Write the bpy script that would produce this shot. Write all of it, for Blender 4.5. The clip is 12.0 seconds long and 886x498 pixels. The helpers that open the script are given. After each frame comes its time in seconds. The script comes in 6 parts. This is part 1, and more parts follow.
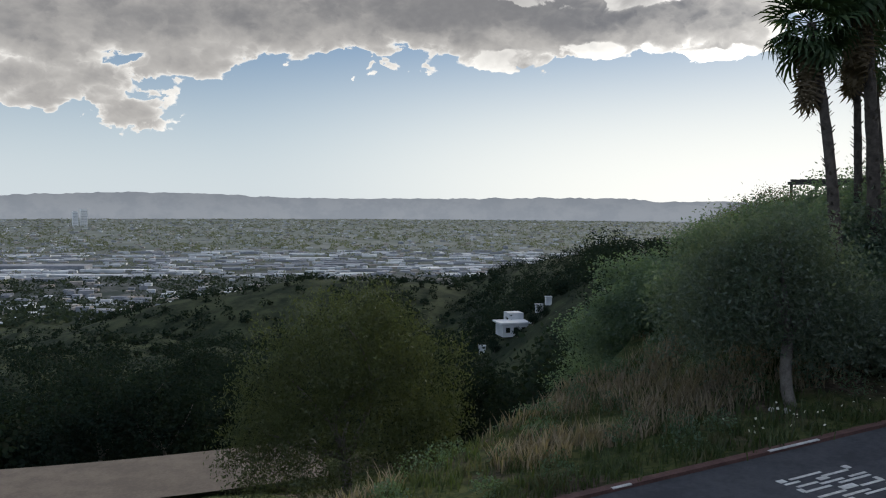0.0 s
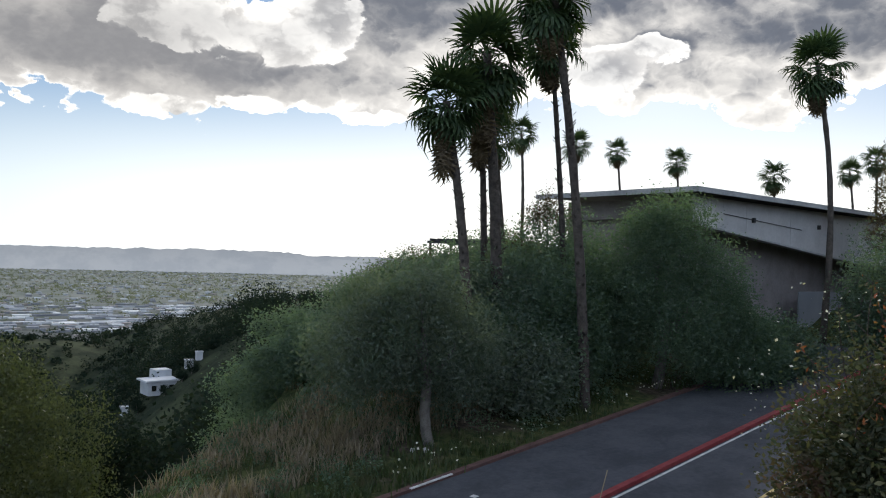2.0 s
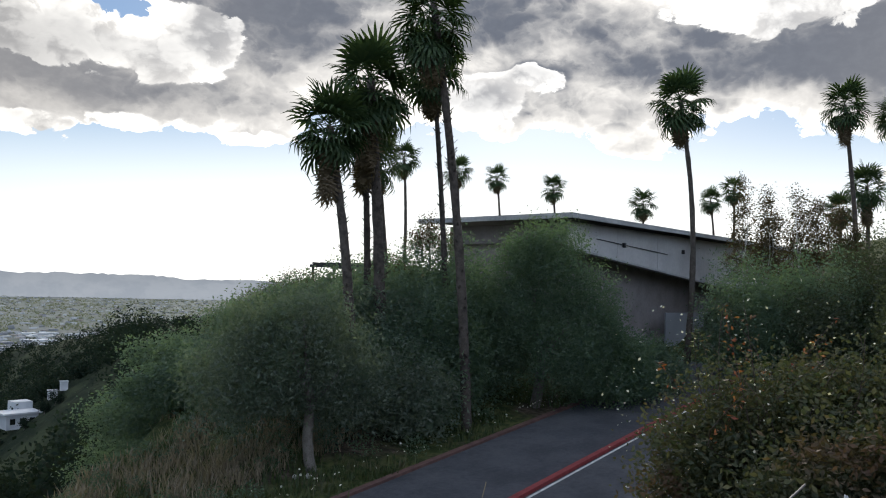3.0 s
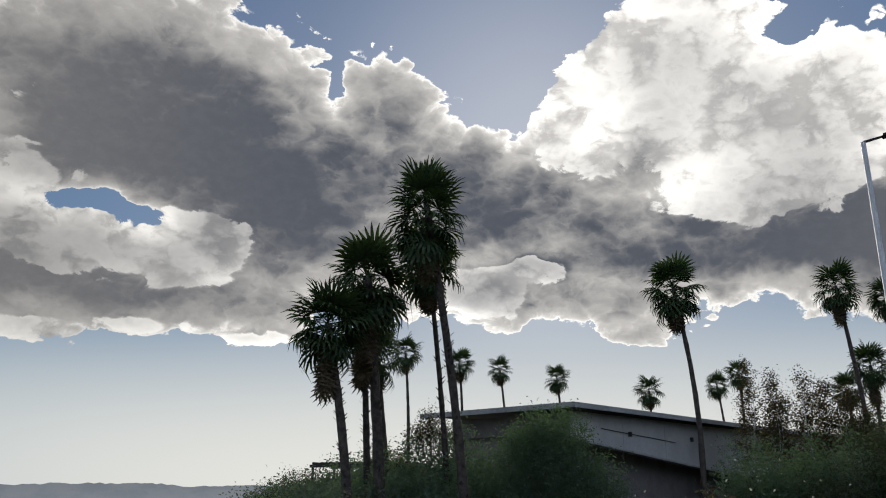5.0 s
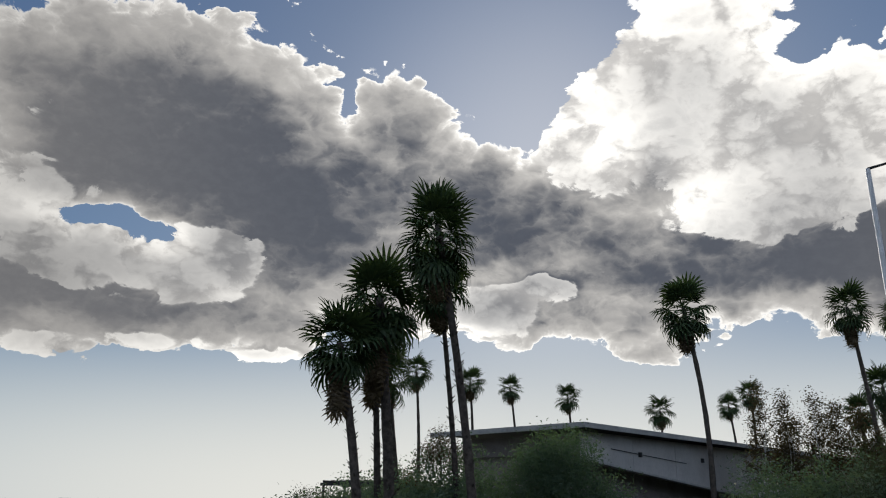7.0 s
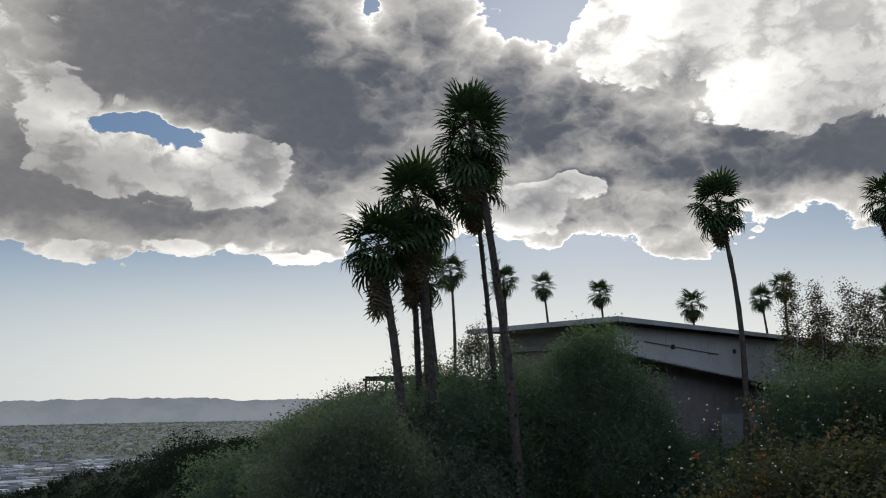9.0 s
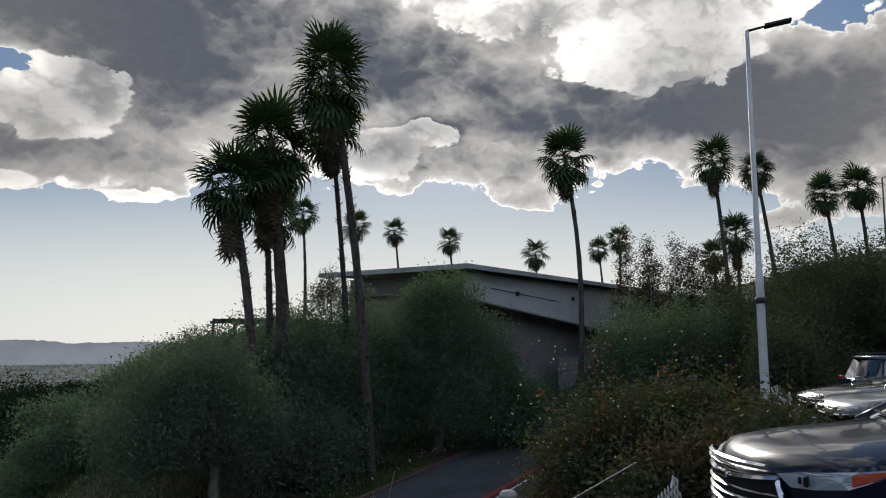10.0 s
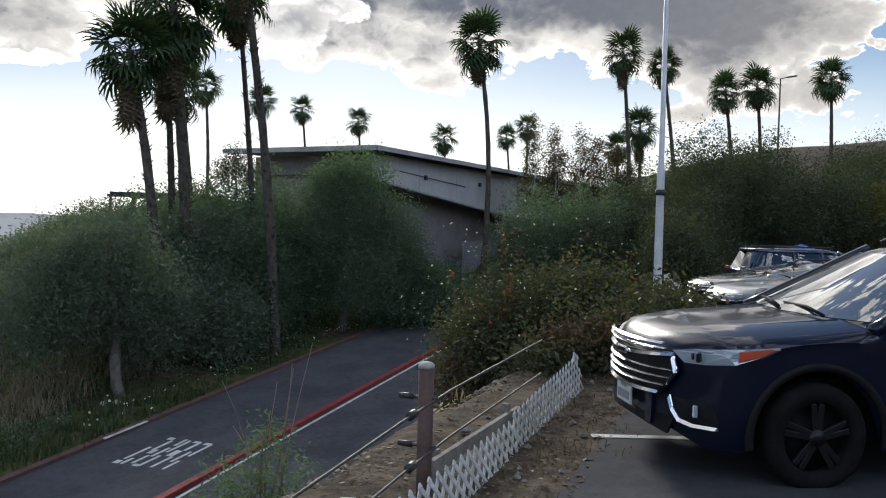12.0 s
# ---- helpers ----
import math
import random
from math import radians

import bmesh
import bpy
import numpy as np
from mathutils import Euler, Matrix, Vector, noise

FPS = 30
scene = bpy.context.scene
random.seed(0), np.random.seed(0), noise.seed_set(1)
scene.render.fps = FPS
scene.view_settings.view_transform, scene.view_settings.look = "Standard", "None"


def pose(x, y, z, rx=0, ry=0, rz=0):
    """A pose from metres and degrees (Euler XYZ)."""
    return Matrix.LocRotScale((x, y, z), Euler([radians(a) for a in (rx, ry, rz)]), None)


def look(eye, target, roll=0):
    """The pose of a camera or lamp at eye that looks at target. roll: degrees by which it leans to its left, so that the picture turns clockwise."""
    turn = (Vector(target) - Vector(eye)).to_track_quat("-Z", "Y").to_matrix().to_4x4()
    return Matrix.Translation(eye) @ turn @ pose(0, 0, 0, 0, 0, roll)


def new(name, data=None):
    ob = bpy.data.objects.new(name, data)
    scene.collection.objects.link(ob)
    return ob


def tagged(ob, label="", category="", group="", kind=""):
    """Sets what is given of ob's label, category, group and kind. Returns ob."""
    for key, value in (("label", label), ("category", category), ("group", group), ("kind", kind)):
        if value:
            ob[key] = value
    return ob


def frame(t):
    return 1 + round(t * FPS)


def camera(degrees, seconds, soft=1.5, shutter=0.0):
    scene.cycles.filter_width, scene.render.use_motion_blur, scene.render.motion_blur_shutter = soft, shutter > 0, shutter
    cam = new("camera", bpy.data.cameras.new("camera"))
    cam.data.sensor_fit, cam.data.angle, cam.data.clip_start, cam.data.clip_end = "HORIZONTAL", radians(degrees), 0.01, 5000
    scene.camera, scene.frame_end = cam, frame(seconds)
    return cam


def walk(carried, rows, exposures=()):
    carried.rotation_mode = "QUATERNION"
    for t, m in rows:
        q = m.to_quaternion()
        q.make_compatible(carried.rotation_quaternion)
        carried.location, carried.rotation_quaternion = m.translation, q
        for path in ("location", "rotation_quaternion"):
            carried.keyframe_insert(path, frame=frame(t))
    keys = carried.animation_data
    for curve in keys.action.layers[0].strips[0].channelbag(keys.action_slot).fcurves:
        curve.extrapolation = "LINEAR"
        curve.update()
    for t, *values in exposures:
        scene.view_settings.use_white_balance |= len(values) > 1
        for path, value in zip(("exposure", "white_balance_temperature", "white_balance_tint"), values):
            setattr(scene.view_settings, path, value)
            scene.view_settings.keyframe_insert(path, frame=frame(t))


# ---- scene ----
cam = camera(57.3, 12.0, soft=1.1)
PATH = [
    (0, (1.181, 2.126, 1.963), (1.229, 4.122, 1.846), 0.4),
    (0.5, (1.067, 1.931, 1.967), (1.341, 3.91, 1.87), 0.2),
    (1, (1.068, 1.76, 1.942), (1.448, 3.722, 1.864), 0.5),
    (1.5, (1.033, 1.782, 1.944), (1.755, 3.647, 1.926), 1.4),
    (2, (1.016, 1.625, 1.976), (1.873, 3.432, 2.005), 1.7),
    (2.5, (0.941, 1.405, 1.967), (1.933, 3.14, 2.034), 1.9),
    (3, (0.801, 1.313, 2.012), (1.907, 2.977, 2.106), 1.5),
    (3.2, (0.806, 1.244, 2.02), (1.917, 2.903, 2.14), 1.1),
    (5, (0.86, 0.754, 1.91), (1.909, 2.362, 2.472), -0.3),
    (5.5, (0.927, 0.57, 1.892), (1.936, 2.196, 2.475), 0.3),
    (6, (0.74, 0.396, 1.909), (1.746, 2.02, 2.502), 0.6),
    (6.5, (0.643, 0.365, 1.949), (1.663, 1.975, 2.554), 0.2),
    (8.3, (0.497, 0.289, 1.869), (1.46, 1.977, 2.341), -0.1),
    (8.5, (0.386, 0.291, 1.873), (1.32, 2.014, 2.273), -0.5),
    (9, (0.151, 0.125, 1.87), (1.138, 1.826, 2.234), -0.7),
    (9.5, (-0.008, 0.06, 1.849), (1.111, 1.687, 2.17), -0.6),
    (10, (-0.212, 0.029, 1.827), (1.085, 1.534, 2.054), -0.4),
    (10.5, (-0.306, 0.082, 1.813), (1.111, 1.488, 1.931), 0.6),
    (11, (-0.279, 0.136, 1.787), (1.173, 1.511, 1.792), 1.2),
    (11.5, (-0.366, 0.066, 1.791), (1.093, 1.433, 1.743), 1.4),
    (12, (-0.347, 0.075, 1.796), (1.126, 1.427, 1.738), 1.4),
]
walk(cam, [(t, look(eye, target, roll)) for t, eye, target, roll in PATH], exposures=[
    (0.0, 0.45), (1.0, 0.65), (1.8, 0.85), (2.6, 0.9), (3.0, 0.9), (3.3, 0.55), (4.8, 0.0), (6.7, 0.0), (8.5, 0.1), (9.6, 0.15), (10.5, 0.05), (11.0, 0.6), (11.4, 0.75), (12.0, 0.85)])

# ---- plan -------------------------------------------------------------
# u runs up along the road, l across it, away from the car park
UX, UY = 0.9348, 0.3552
CX, CY = -0.347, 0.075
RISE = 0.0758


def uv(u, l):
    return CX + u * UX - l * UY, CY + u * UY + l * UX


def to_uv(x, y):
    return (x - CX) * UX + (y - CY) * UY, -(x - CX) * UY + (y - CY) * UX


def sstep(a, b, x):
    k = np.clip((np.asarray(x, float) - a) / (b - a), 0, 1)
    return k * k * (3 - 2 * k)


def road_z(u):
    return -6.70 + RISE * np.clip(u, -90, 82)


def lot_z(u):
    return -0.028 * np.clip(np.asarray(u, float) - 9, 0, 36)


def ridge(x, y, line, slope, rough):
    """Height of a ridge that follows a polyline of (x, y, z) and falls off to both sides."""
    best = np.full(np.shape(x), -1e9)
    for (x0, y0, z0), (x1, y1, z1) in zip(line, line[1:]):
        k = np.clip(((x - x0) * (x1 - x0) + (y - y0) * (y1 - y0)) / ((x1 - x0) ** 2 + (y1 - y0) ** 2), 0, 1)
        d = np.hypot(x - x0 - k * (x1 - x0), y - y0 - k * (y1 - y0))
        best = np.maximum(best, z0 + k * (z1 - z0) - slope * (np.sqrt(d * d + rough * rough) - rough))
    return best


SPUR = [(6, 350, -36), (37, 330, -25), (54, 245, -13), (58, 160, -6)]
NECK = [(58, 160, -6), (50, 100, -2.2), (38, 66, 0.3)]
# out-of-view hill, added to block low sky from the car paint's reflections
UNSEEN_HILL = [(110, -70, 22), (50, -62, 16), (-10, -48, 13), (-70, -20, 10), (-130, 40, 6)]
MOUND = [(-75, 300, -33), (-40, 300, -27), (0, 310, -29), (30, 330, -34)]
BACK = [(104, 34, 12.5), (112, 20, 14), (135, -20, 18), (160, -90, 20)]


def ground_z(x, y):
    x, y = np.asarray(x, float), np.asarray(y, float)
    u, l = to_uv(x, y)
    r = np.hypot(x, y)
    wave = np.sin(x * 0.11 + 1.3) * np.cos(y * 0.09) + 0.5 * np.sin(x * 0.31 + y * 0.23)
    far = np.interp(r, [0, 26, 34, 45, 80, 150, 260, 450, 900, 6000], [-6, -8, -10.5, -14, -22, -34, -42, -66, -100, -100])
    far = far + wave * np.interp(r, [0, 40, 100, 400, 900, 1500], [0.1, 0.3, 1.2, 3, 1, 0])
    far = np.maximum(far, ridge(x, y, SPUR, 0.75, 12) + wave * 0.8 * (r > 60))
    far = np.maximum(far, ridge(x, y, NECK, 0.85, 6))
    far = np.maximum(far, ridge(x, y, MOUND, 0.32, 14))
    m = l - 19.0
    # slope above the road and the shoulder that falls away down the road
    az = np.degrees(np.arctan2(x - 0.6, y - 1.0))
    lift = np.interp(az, [10, 15, 19, 24, 30, 36], [0, 0.8, 2.6, 5.2, 7.6, 8.6])
    bank = road_z(u) - 0.12 * np.clip(m, 0, 14) * (1 - sstep(14, 30, u)) + lift * sstep(0.4, 20, m) * (1 - 0.4 * sstep(40, 60, u))
    edge = np.interp(az, [-40, -12, -2.4, 6, 13.5, 22], [1.5, 2.4, 3.9, 8.6, 13.0, 22])
    hill = bank - 0.75 * np.clip(m - edge, 0, 60) * (1 - sstep(14, 24, az))
    hill = hill - 0.30 * np.clip(m - 28, 0, 400) * (1 - 0.8 * sstep(28, 36, az))
    side = np.maximum(far, hill)
    side = np.where(m > 0, side, road_z(u))
    lot = lot_z(u) + 7.5 * sstep(33, 100, u)
    low = road_z(u) - 0.04
    z = np.where(l > 6.6, np.where(m > 0, np.maximum(far, hill), low), lot)
    t = sstep(2.7, 6.7, l)
    z = np.where(l <= 6.7, lot * (1 - t) + low * t, z)
    z = np.where((l <= 6.7) | (m <= 0), z, side)
    # beyond the upper end of the road the ground lifts towards the trees
    z = z + 6.5 * sstep(64, 100, u) * sstep(3, 8, l) * (1 - sstep(24, 60, l)) * (r < 400)
    back = ridge(x, y, BACK, 0.30, 10)
    z = np.where((u > 30) & (l < 30), np.maximum(z, back), z)
    z = np.where(l < 0, np.maximum(z, np.where(l < -22, ridge(x, y, UNSEEN_HILL, 0.42, 8), -99)), z)
    # the lower road side, far down the road and behind
    z = np.where((r > 60) & (u < 0) & (l > 0), np.minimum(z, far + 4), z)
    return z


# ---- sky and sun --------------------------------------------------------
SUN_AZ, SUN_EL = 40.0, 24.3
MAIN = [(9.6, 27.4, 7.6, 4.3, 1.20), (3.2, 27.9, 4.8, 2.4, 0.70), (17.3, 26.2, 5.6, 3.9, 1.20), (6.5, 22.5, 5.2, 3.1, 1.00), (12.8, 22.3, 6.8, 3.5, 1.20), (20.1, 20.3, 6.0, 3.9, 1.20), (24.0, 16.2, 6.0, 3.5, 1.10), (29.2, 26.2, 3.8, 3.1, 1.10), (26.7, 21.8, 5.6, 3.5, 1.10), (35.3, 22.3, 3.6, 2.9, 1.10)]
LOW = [(37.7, 19.1, 6.0, 3.5, 1.20), (42.3, 18.1, 4.4, 2.4, 1.00), (31.8, 17.2, 5.2, 2.4, 0.90), (42.3, 12.2, 7.2, 1.6, 1.00), (47.7, 15.4, 6.4, 2.7, 1.10), (55.2, 15.1, 6.8, 2.2, 1.10), (61.0, 14.7, 4.8, 2.7, 1.10), (46.5, 10.0, 2.8, 0.8, 0.80), (17.5, 12.0, 8.0, 1.6, 1.00), (47.9, 22.3, 2.0, 2.0, 1.20), (8.4, 12.1, 6.0, 1.3, 0.80)]
WHITE = [(3.6, 25.2, 2.4, 2.0, 0.80), (3.7, 19.9, 2.4, 2.4, 0.80), (5.0, 15.4, 4.0, 2.4, 1.00), (9.1, 15.5, 4.4, 2.0, 1.10), (13.5, 15.2, 3.2, 2.0, 1.00), (16.8, 16.6, 2.8, 2.0, 1.30), (6.4, 20.0, 2.4, 1.2, 0.70), (5.4, 9.9, 2.0, 0.7, 0.90), (12.1, 10.4, 4.0, 0.5, 0.70), (19.6, 10.1, 2.4, 0.5, 0.80), (35.5, 13.3, 3.4, 1.3, 1.80), (39.7, 14.8, 2.4, 0.6, 1.40)]
BRIGHT = [(42.8, 27.4, 2.2, 2.0, 0.90), (41.5, 24.0, 2.4, 2.2, 1.00), (47.6, 28.4, 3.6, 3.1, 1.00), (52.9, 28.4, 4.4, 3.5, 1.00), (55.5, 24.0, 4.8, 3.9, 1.00), (50.5, 25.1, 3.6, 3.1, 0.90), (59.2, 21.2, 4.8, 3.9, 1.00), (62.0, 25.6, 3.6, 3.5, 0.90), (55.2, 18.8, 4.4, 2.4, 1.00), (44.5, 21.5, 2.4, 1.2, 0.80), (53.5, 33.0, 5.6, 2.7, 0.90)]
HOLES = [(7.0, 18.3, 3.4, 0.7, -1.10), (12.0, 16.9, 2.0, 1.0, -1.10), (38.1, 29.2, 3.4, 4.3, -0.80), (24.8, 27.0, 0.6, 1.6, -0.50), (19.2, 28.0, 0.6, 0.5, -0.60), (58.9, 29.1, 2.4, 1.0, -0.60), (40.9, 32.7, 4.0, 2.0, -0.50)]
LEFT = [(-17.1, 11.9, 14.0, 2.0, 1.20), (-2.1, 13.0, 10.0, 2.0, 1.10), (-16.1, 9.3, 2.4, 1.0, 0.70), (-25.2, 10.2, 4.8, 1.6, 0.90), (-23.6, 7.5, 4.8, 1.4, 0.80), (-25.3, 6.2, 3.2, 0.6, 0.60), (-19.7, 5.4, 2.4, 1.0, 0.70), (1.9, 15.9, 8.0, 3.2, 1.00), (-17.1, 15.7, 12.0, 2.4, 0.90)]
RIGHT = [(63.3, 15.4, 6.0, 3.6, 1.10), (69.3, 15.2, 6.0, 3.6, 1.10), (66.2, 11.9, 4.8, 2.0, 1.00), (71.2, 8.3, 4.4, 1.8, 0.70), (64.4, 7.9, 2.8, 1.0, 0.60), (73.2, 12.7, 1.6, 0.8, 0.50)]


class Tree:
    """Short hand for chains of shader nodes."""

    def __init__(self, nt):
        self.nt = nt

    def node(self, kind, **kw):
        n = self.nt.nodes.new(kind)
        if "operation" in kw:
            n.operation = kw["operation"]
        if "data_type" in kw:
            n.data_type, n.blend_type = kw["data_type"], kw["blend_type"]
        if "interpolation_type" in kw:
            n.interpolation_type = kw["interpolation_type"]
        if "sky_type" in kw:
            n.sky_type, n.sun_disc = kw["sky_type"], kw["sun_disc"]
        return n

    def link(self, a, b):
        if isinstance(a, (int, float)):
            b.default_value = a
        elif isinstance(a, tuple):
            b.default_value = a
        else:
            self.nt.links.new(a, b)

    def math(self, op, a, b=0.0, c=None):
        n = self.node("ShaderNodeMath", operation=op)
        self.link(a, n.inputs[0])
        self.link(b, n.inputs[1])
        if c is not None:
            self.link(c, n.inputs[2])
        return n.outputs[0]

    def mix(self, fac, a, b, blend="MIX"):
        n = self.node("ShaderNodeMix", data_type="RGBA", blend_type=blend)
        self.link(fac, n.inputs[0])
        self.link(a, n.inputs[6])
        self.link(b, n.inputs[7])
        return n.outputs[2]

    def noise(self, vec, scale, detail=4.0, rough=0.55, dist=0.0):
        n = self.node("ShaderNodeTexNoise")
        self.link(vec, n.inputs["Vector"])
        n.inputs["Scale"].default_value, n.inputs["Detail"].default_value = scale, detail
        n.inputs["Roughness"].default_value, n.inputs["Distortion"].default_value = rough, dist
        return n.outputs["Fac"]

    def step(self, x, a, b):
        n = self.node("ShaderNodeMapRange", interpolation_type="SMOOTHSTEP")
        self.link(x, n.inputs[0])
        for i, v in enumerate((a, b, 0.0, 1.0)):
            n.inputs[1 + i].default_value = v
        return n.outputs[0]


def make_sky():
    world = bpy.data.worlds.new("sky")
    scene.world = world
    world.use_nodes = True
    nt = world.node_tree
    nt.nodes.clear()
    T = Tree(nt)
    out = T.node("ShaderNodeOutputWorld")
    bg = T.node("ShaderNodeBackground")
    nt.links.new(bg.outputs[0], out.inputs[0])
    tc = T.node("ShaderNodeTexCoord")
    d = tc.outputs["Generated"]
    sky = T.node("ShaderNodeTexSky", sky_type="NISHITA", sun_disc=False)
    sky.sun_elevation, sky.sun_rotation = radians(SUN_EL), radians(SUN_AZ)
    sky.air_density, sky.dust_density, sky.ozone_density = 1.0, 0.5, 2.5
    base = T.mix(1.0, sky.outputs[0], (SKY_GAIN * 0.80, SKY_GAIN * 0.95, SKY_GAIN * 1.22, 1), "MULTIPLY")
    xyz = T.node("ShaderNodeSeparateXYZ")
    T.link(d, xyz.inputs[0])
    az = T.math("MULTIPLY", T.math("ARCTAN2", xyz.outputs[0], xyz.outputs[1]), 57.2958)
    el = T.math("MULTIPLY", T.math("ARCSINE", xyz.outputs[2]), 57.2958)
    # billows push the outlines about
    stretch = T.node("ShaderNodeMapping")
    stretch.inputs["Scale"].default_value = (1, 1, 1.5)
    T.link(d, stretch.inputs[0])
    n1 = T.noise(stretch.outputs[0], 9.0, 6.0, 0.58)
    n2 = T.noise(stretch.outputs[0], 27.0, 6.0, 0.62, 0.4)
    n3 = T.noise(stretch.outputs[0], 16.0, 3.0, 0.5)
    azw = T.math("ADD", az, T.math("MULTIPLY", T.math("SUBTRACT", n1, 0.5), 3.2))
    elw = T.math("ADD", el, T.math("MULTIPLY", T.math("SUBTRACT", n3, 0.5), 2.4))
    grey, white, peak, holes = [], [], None, []
    for i, (a, e, ra, re, w) in enumerate(MAIN + LOW + LEFT + RIGHT + WHITE + BRIGHT + HOLES):
        dx = T.math("MULTIPLY", T.math("SUBTRACT", azw, a), 0.85 / ra)
        dy = T.math("MULTIPLY", T.math("SUBTRACT", elw, e), 0.85 / re)
        rr = T.math("MULTIPLY_ADD", dx, dx, T.math("MULTIPLY", dy, dy))
        g = T.math("MULTIPLY", T.math("POWER", 0.4, rr), w)
        if w < 0:
            holes.append(g)
        else:
            (grey if i < len(MAIN + LOW + LEFT + RIGHT) else white).append(g)
            peak = g if peak is None else T.math("MAXIMUM", peak, g)

    def added(parts):
        s = parts[0]
        for g in parts[1:]:
            s = T.math("ADD", s, g)
        return s
    grey, white, holes = added(grey), added(white), added(holes)
    total = T.math("ADD", T.math("ADD", grey, white), holes)
    total = T.math("ADD", T.math("MULTIPLY", total, 0.5), T.math("MULTIPLY", T.math("ADD", peak, holes), 0.5))
    # the rest of the sky: broken cloud all round
    away = T.step(T.math("ABSOLUTE", T.math("SUBTRACT", az, 24.0)), 52.0, 70.0)
    high = T.step(el, 35.0, 44.0)
    rest = T.math("MAXIMUM", T.math("MULTIPLY", away, T.step(el, 3.0, 12.0)), high)
    wide = T.noise(stretch.outputs[0], 3.2, 5.0, 0.55)
    rest = T.math("MULTIPLY", rest, T.math("MULTIPLY", T.step(wide, 0.40, 0.66), 1.3))
    total = T.math("ADD", total, rest)
    # round billows, small ones on large ones
    n4 = T.noise(stretch.outputs[0], 75.0, 4.0, 0.6)
    bent = T.node("ShaderNodeMapping")
    T.link(stretch.outputs[0], bent.inputs[0])
    push = T.node("ShaderNodeCombineXYZ")
    for k, wob in enumerate((n2, n3, n1)):
        T.link(T.math("MULTIPLY", T.math("SUBTRACT", wob, 0.5), 0.09), push.inputs[k])
    T.link(push.outputs[0], bent.inputs["Location"])
    bumps = []
    for size in (17.0, 40.0, 95.0):
        cell = T.node("ShaderNodeTexVoronoi")
        T.link(bent.outputs[0], cell.inputs["Vector"])
        cell.inputs["Scale"].default_value = size
        bumps.append(T.math("SUBTRACT", 0.5, cell.outputs["Distance"]))
    billow = T.math("ADD", T.math("MULTIPLY", bumps[0], 0.62), T.math("ADD", T.math("MULTIPLY", bumps[1], 0.42), T.math("MULTIPLY", bumps[2], 0.10)))
    pale = T.step(T.math("ADD", T.math("ADD", T.math("MULTIPLY", billow, 0.8), T.math("MULTIPLY", T.math("SUBTRACT", n2, 0.5), 1.5)), T.math("SUBTRACT", white, T.math("MULTIPLY", grey, 0.55))), -0.16, 0.26)
    rag = T.math("ADD", billow, T.math("ADD", T.math("MULTIPLY", T.math("SUBTRACT", n2, 0.5), 0.36), T.math("MULTIPLY", T.math("SUBTRACT", n4, 0.5), 0.12)))
    thick = T.math("ADD", total, rag)
    cover = T.step(thick, 0.44, 0.52)
    deep = T.math("MAXIMUM", T.math("SUBTRACT", thick, 0.45), 0.0)
    # light that still comes through: fast lost in the grey masses, slowly in the white ones
    loss = T.math("SUBTRACT", -8.0, T.math("MULTIPLY", pale, -7.3))
    core = T.math("SUBTRACT", 1.0, T.math("POWER", 2.718, T.math("MULTIPLY", deep, loss)))
    # towards the sun thin cloud glows, thick cloud stays grey
    s = Vector((math.sin(radians(SUN_AZ)) * math.cos(radians(SUN_EL)), math.cos(radians(SUN_AZ)) * math.cos(radians(SUN_EL)), math.sin(radians(SUN_EL))))
    dot = T.node("ShaderNodeVectorMath", operation="DOT_PRODUCT")
    T.link(d, dot.inputs[0])
    dot.inputs[1].default_value = s
    near = T.step(dot.outputs["Value"], 0.80, 1.0)
    near2 = T.step(dot.outputs["Value"], 0.955, 1.0)
    lit = T.mix(near, LIT_FAR, LIT_NEAR)
    dark = T.mix(near, DARK_FAR, DARK_NEAR)
    behind = T.step(T.math("MULTIPLY", dot.outputs["Value"], -1.0), -0.45, 0.3)
    lit = T.mix(behind, lit, LIT_BACK)
    dark = T.mix(behind, dark, DARK_BACK)
    mid = T.mix(near, MID_FAR, MID_NEAR)
    soft_deep = T.math("ADD", total, T.math("ADD", T.math("MULTIPLY", T.math("SUBTRACT", n1, 0.5), 1.1), T.math("MULTIPLY", billow, 0.9)))
    dark = T.mix(T.step(soft_deep, 0.74, 1.80), mid, dark)
    dark = T.mix(T.step(n4, 0.35, 0.68), dark, T.mix(1.0, dark, (1.08, 1.08, 1.07, 1), "MULTIPLY"))
    lit = T.mix(T.math("MULTIPLY", T.step(T.math("ADD", billow, T.math("MULTIPLY", T.math("SUBTRACT", n1, 0.5), 1.6)), 0.14, -0.34), T.math("MULTIPLY", pale, 0.95)), lit, T.mix(1.0, lit, (0.37, 0.37, 0.38, 1), "MULTIPLY"))
    cloud = T.mix(core, lit, dark)
    # the glare round the sun levels off
    soft = T.node("ShaderNodeVectorMath", operation="MULTIPLY_ADD")
    T.link(base, soft.inputs[0])
    soft.inputs[1].default_value, soft.inputs[2].default_value = (0.9, 0.9, 0.9), (1, 1, 1)
    div = T.node("ShaderNodeVectorMath", operation="DIVIDE")
    T.link(base, div.inputs[0])
    T.link(soft.outputs[0], div.inputs[1])
    base = T.mix(T.math("MULTIPLY", near2, 0.5), div.outputs[0], T.mix(1.0, div.outputs[0], (1.35, 1.3, 1.25, 1), "MULTIPLY"))
    # low haze, warmer towards the sun
    base = T.mix(T.math("MULTIPLY", T.step(T.math("MULTIPLY", el, -1.0), -13.0, 0.5), 0.8), base, HAZE_COOL)
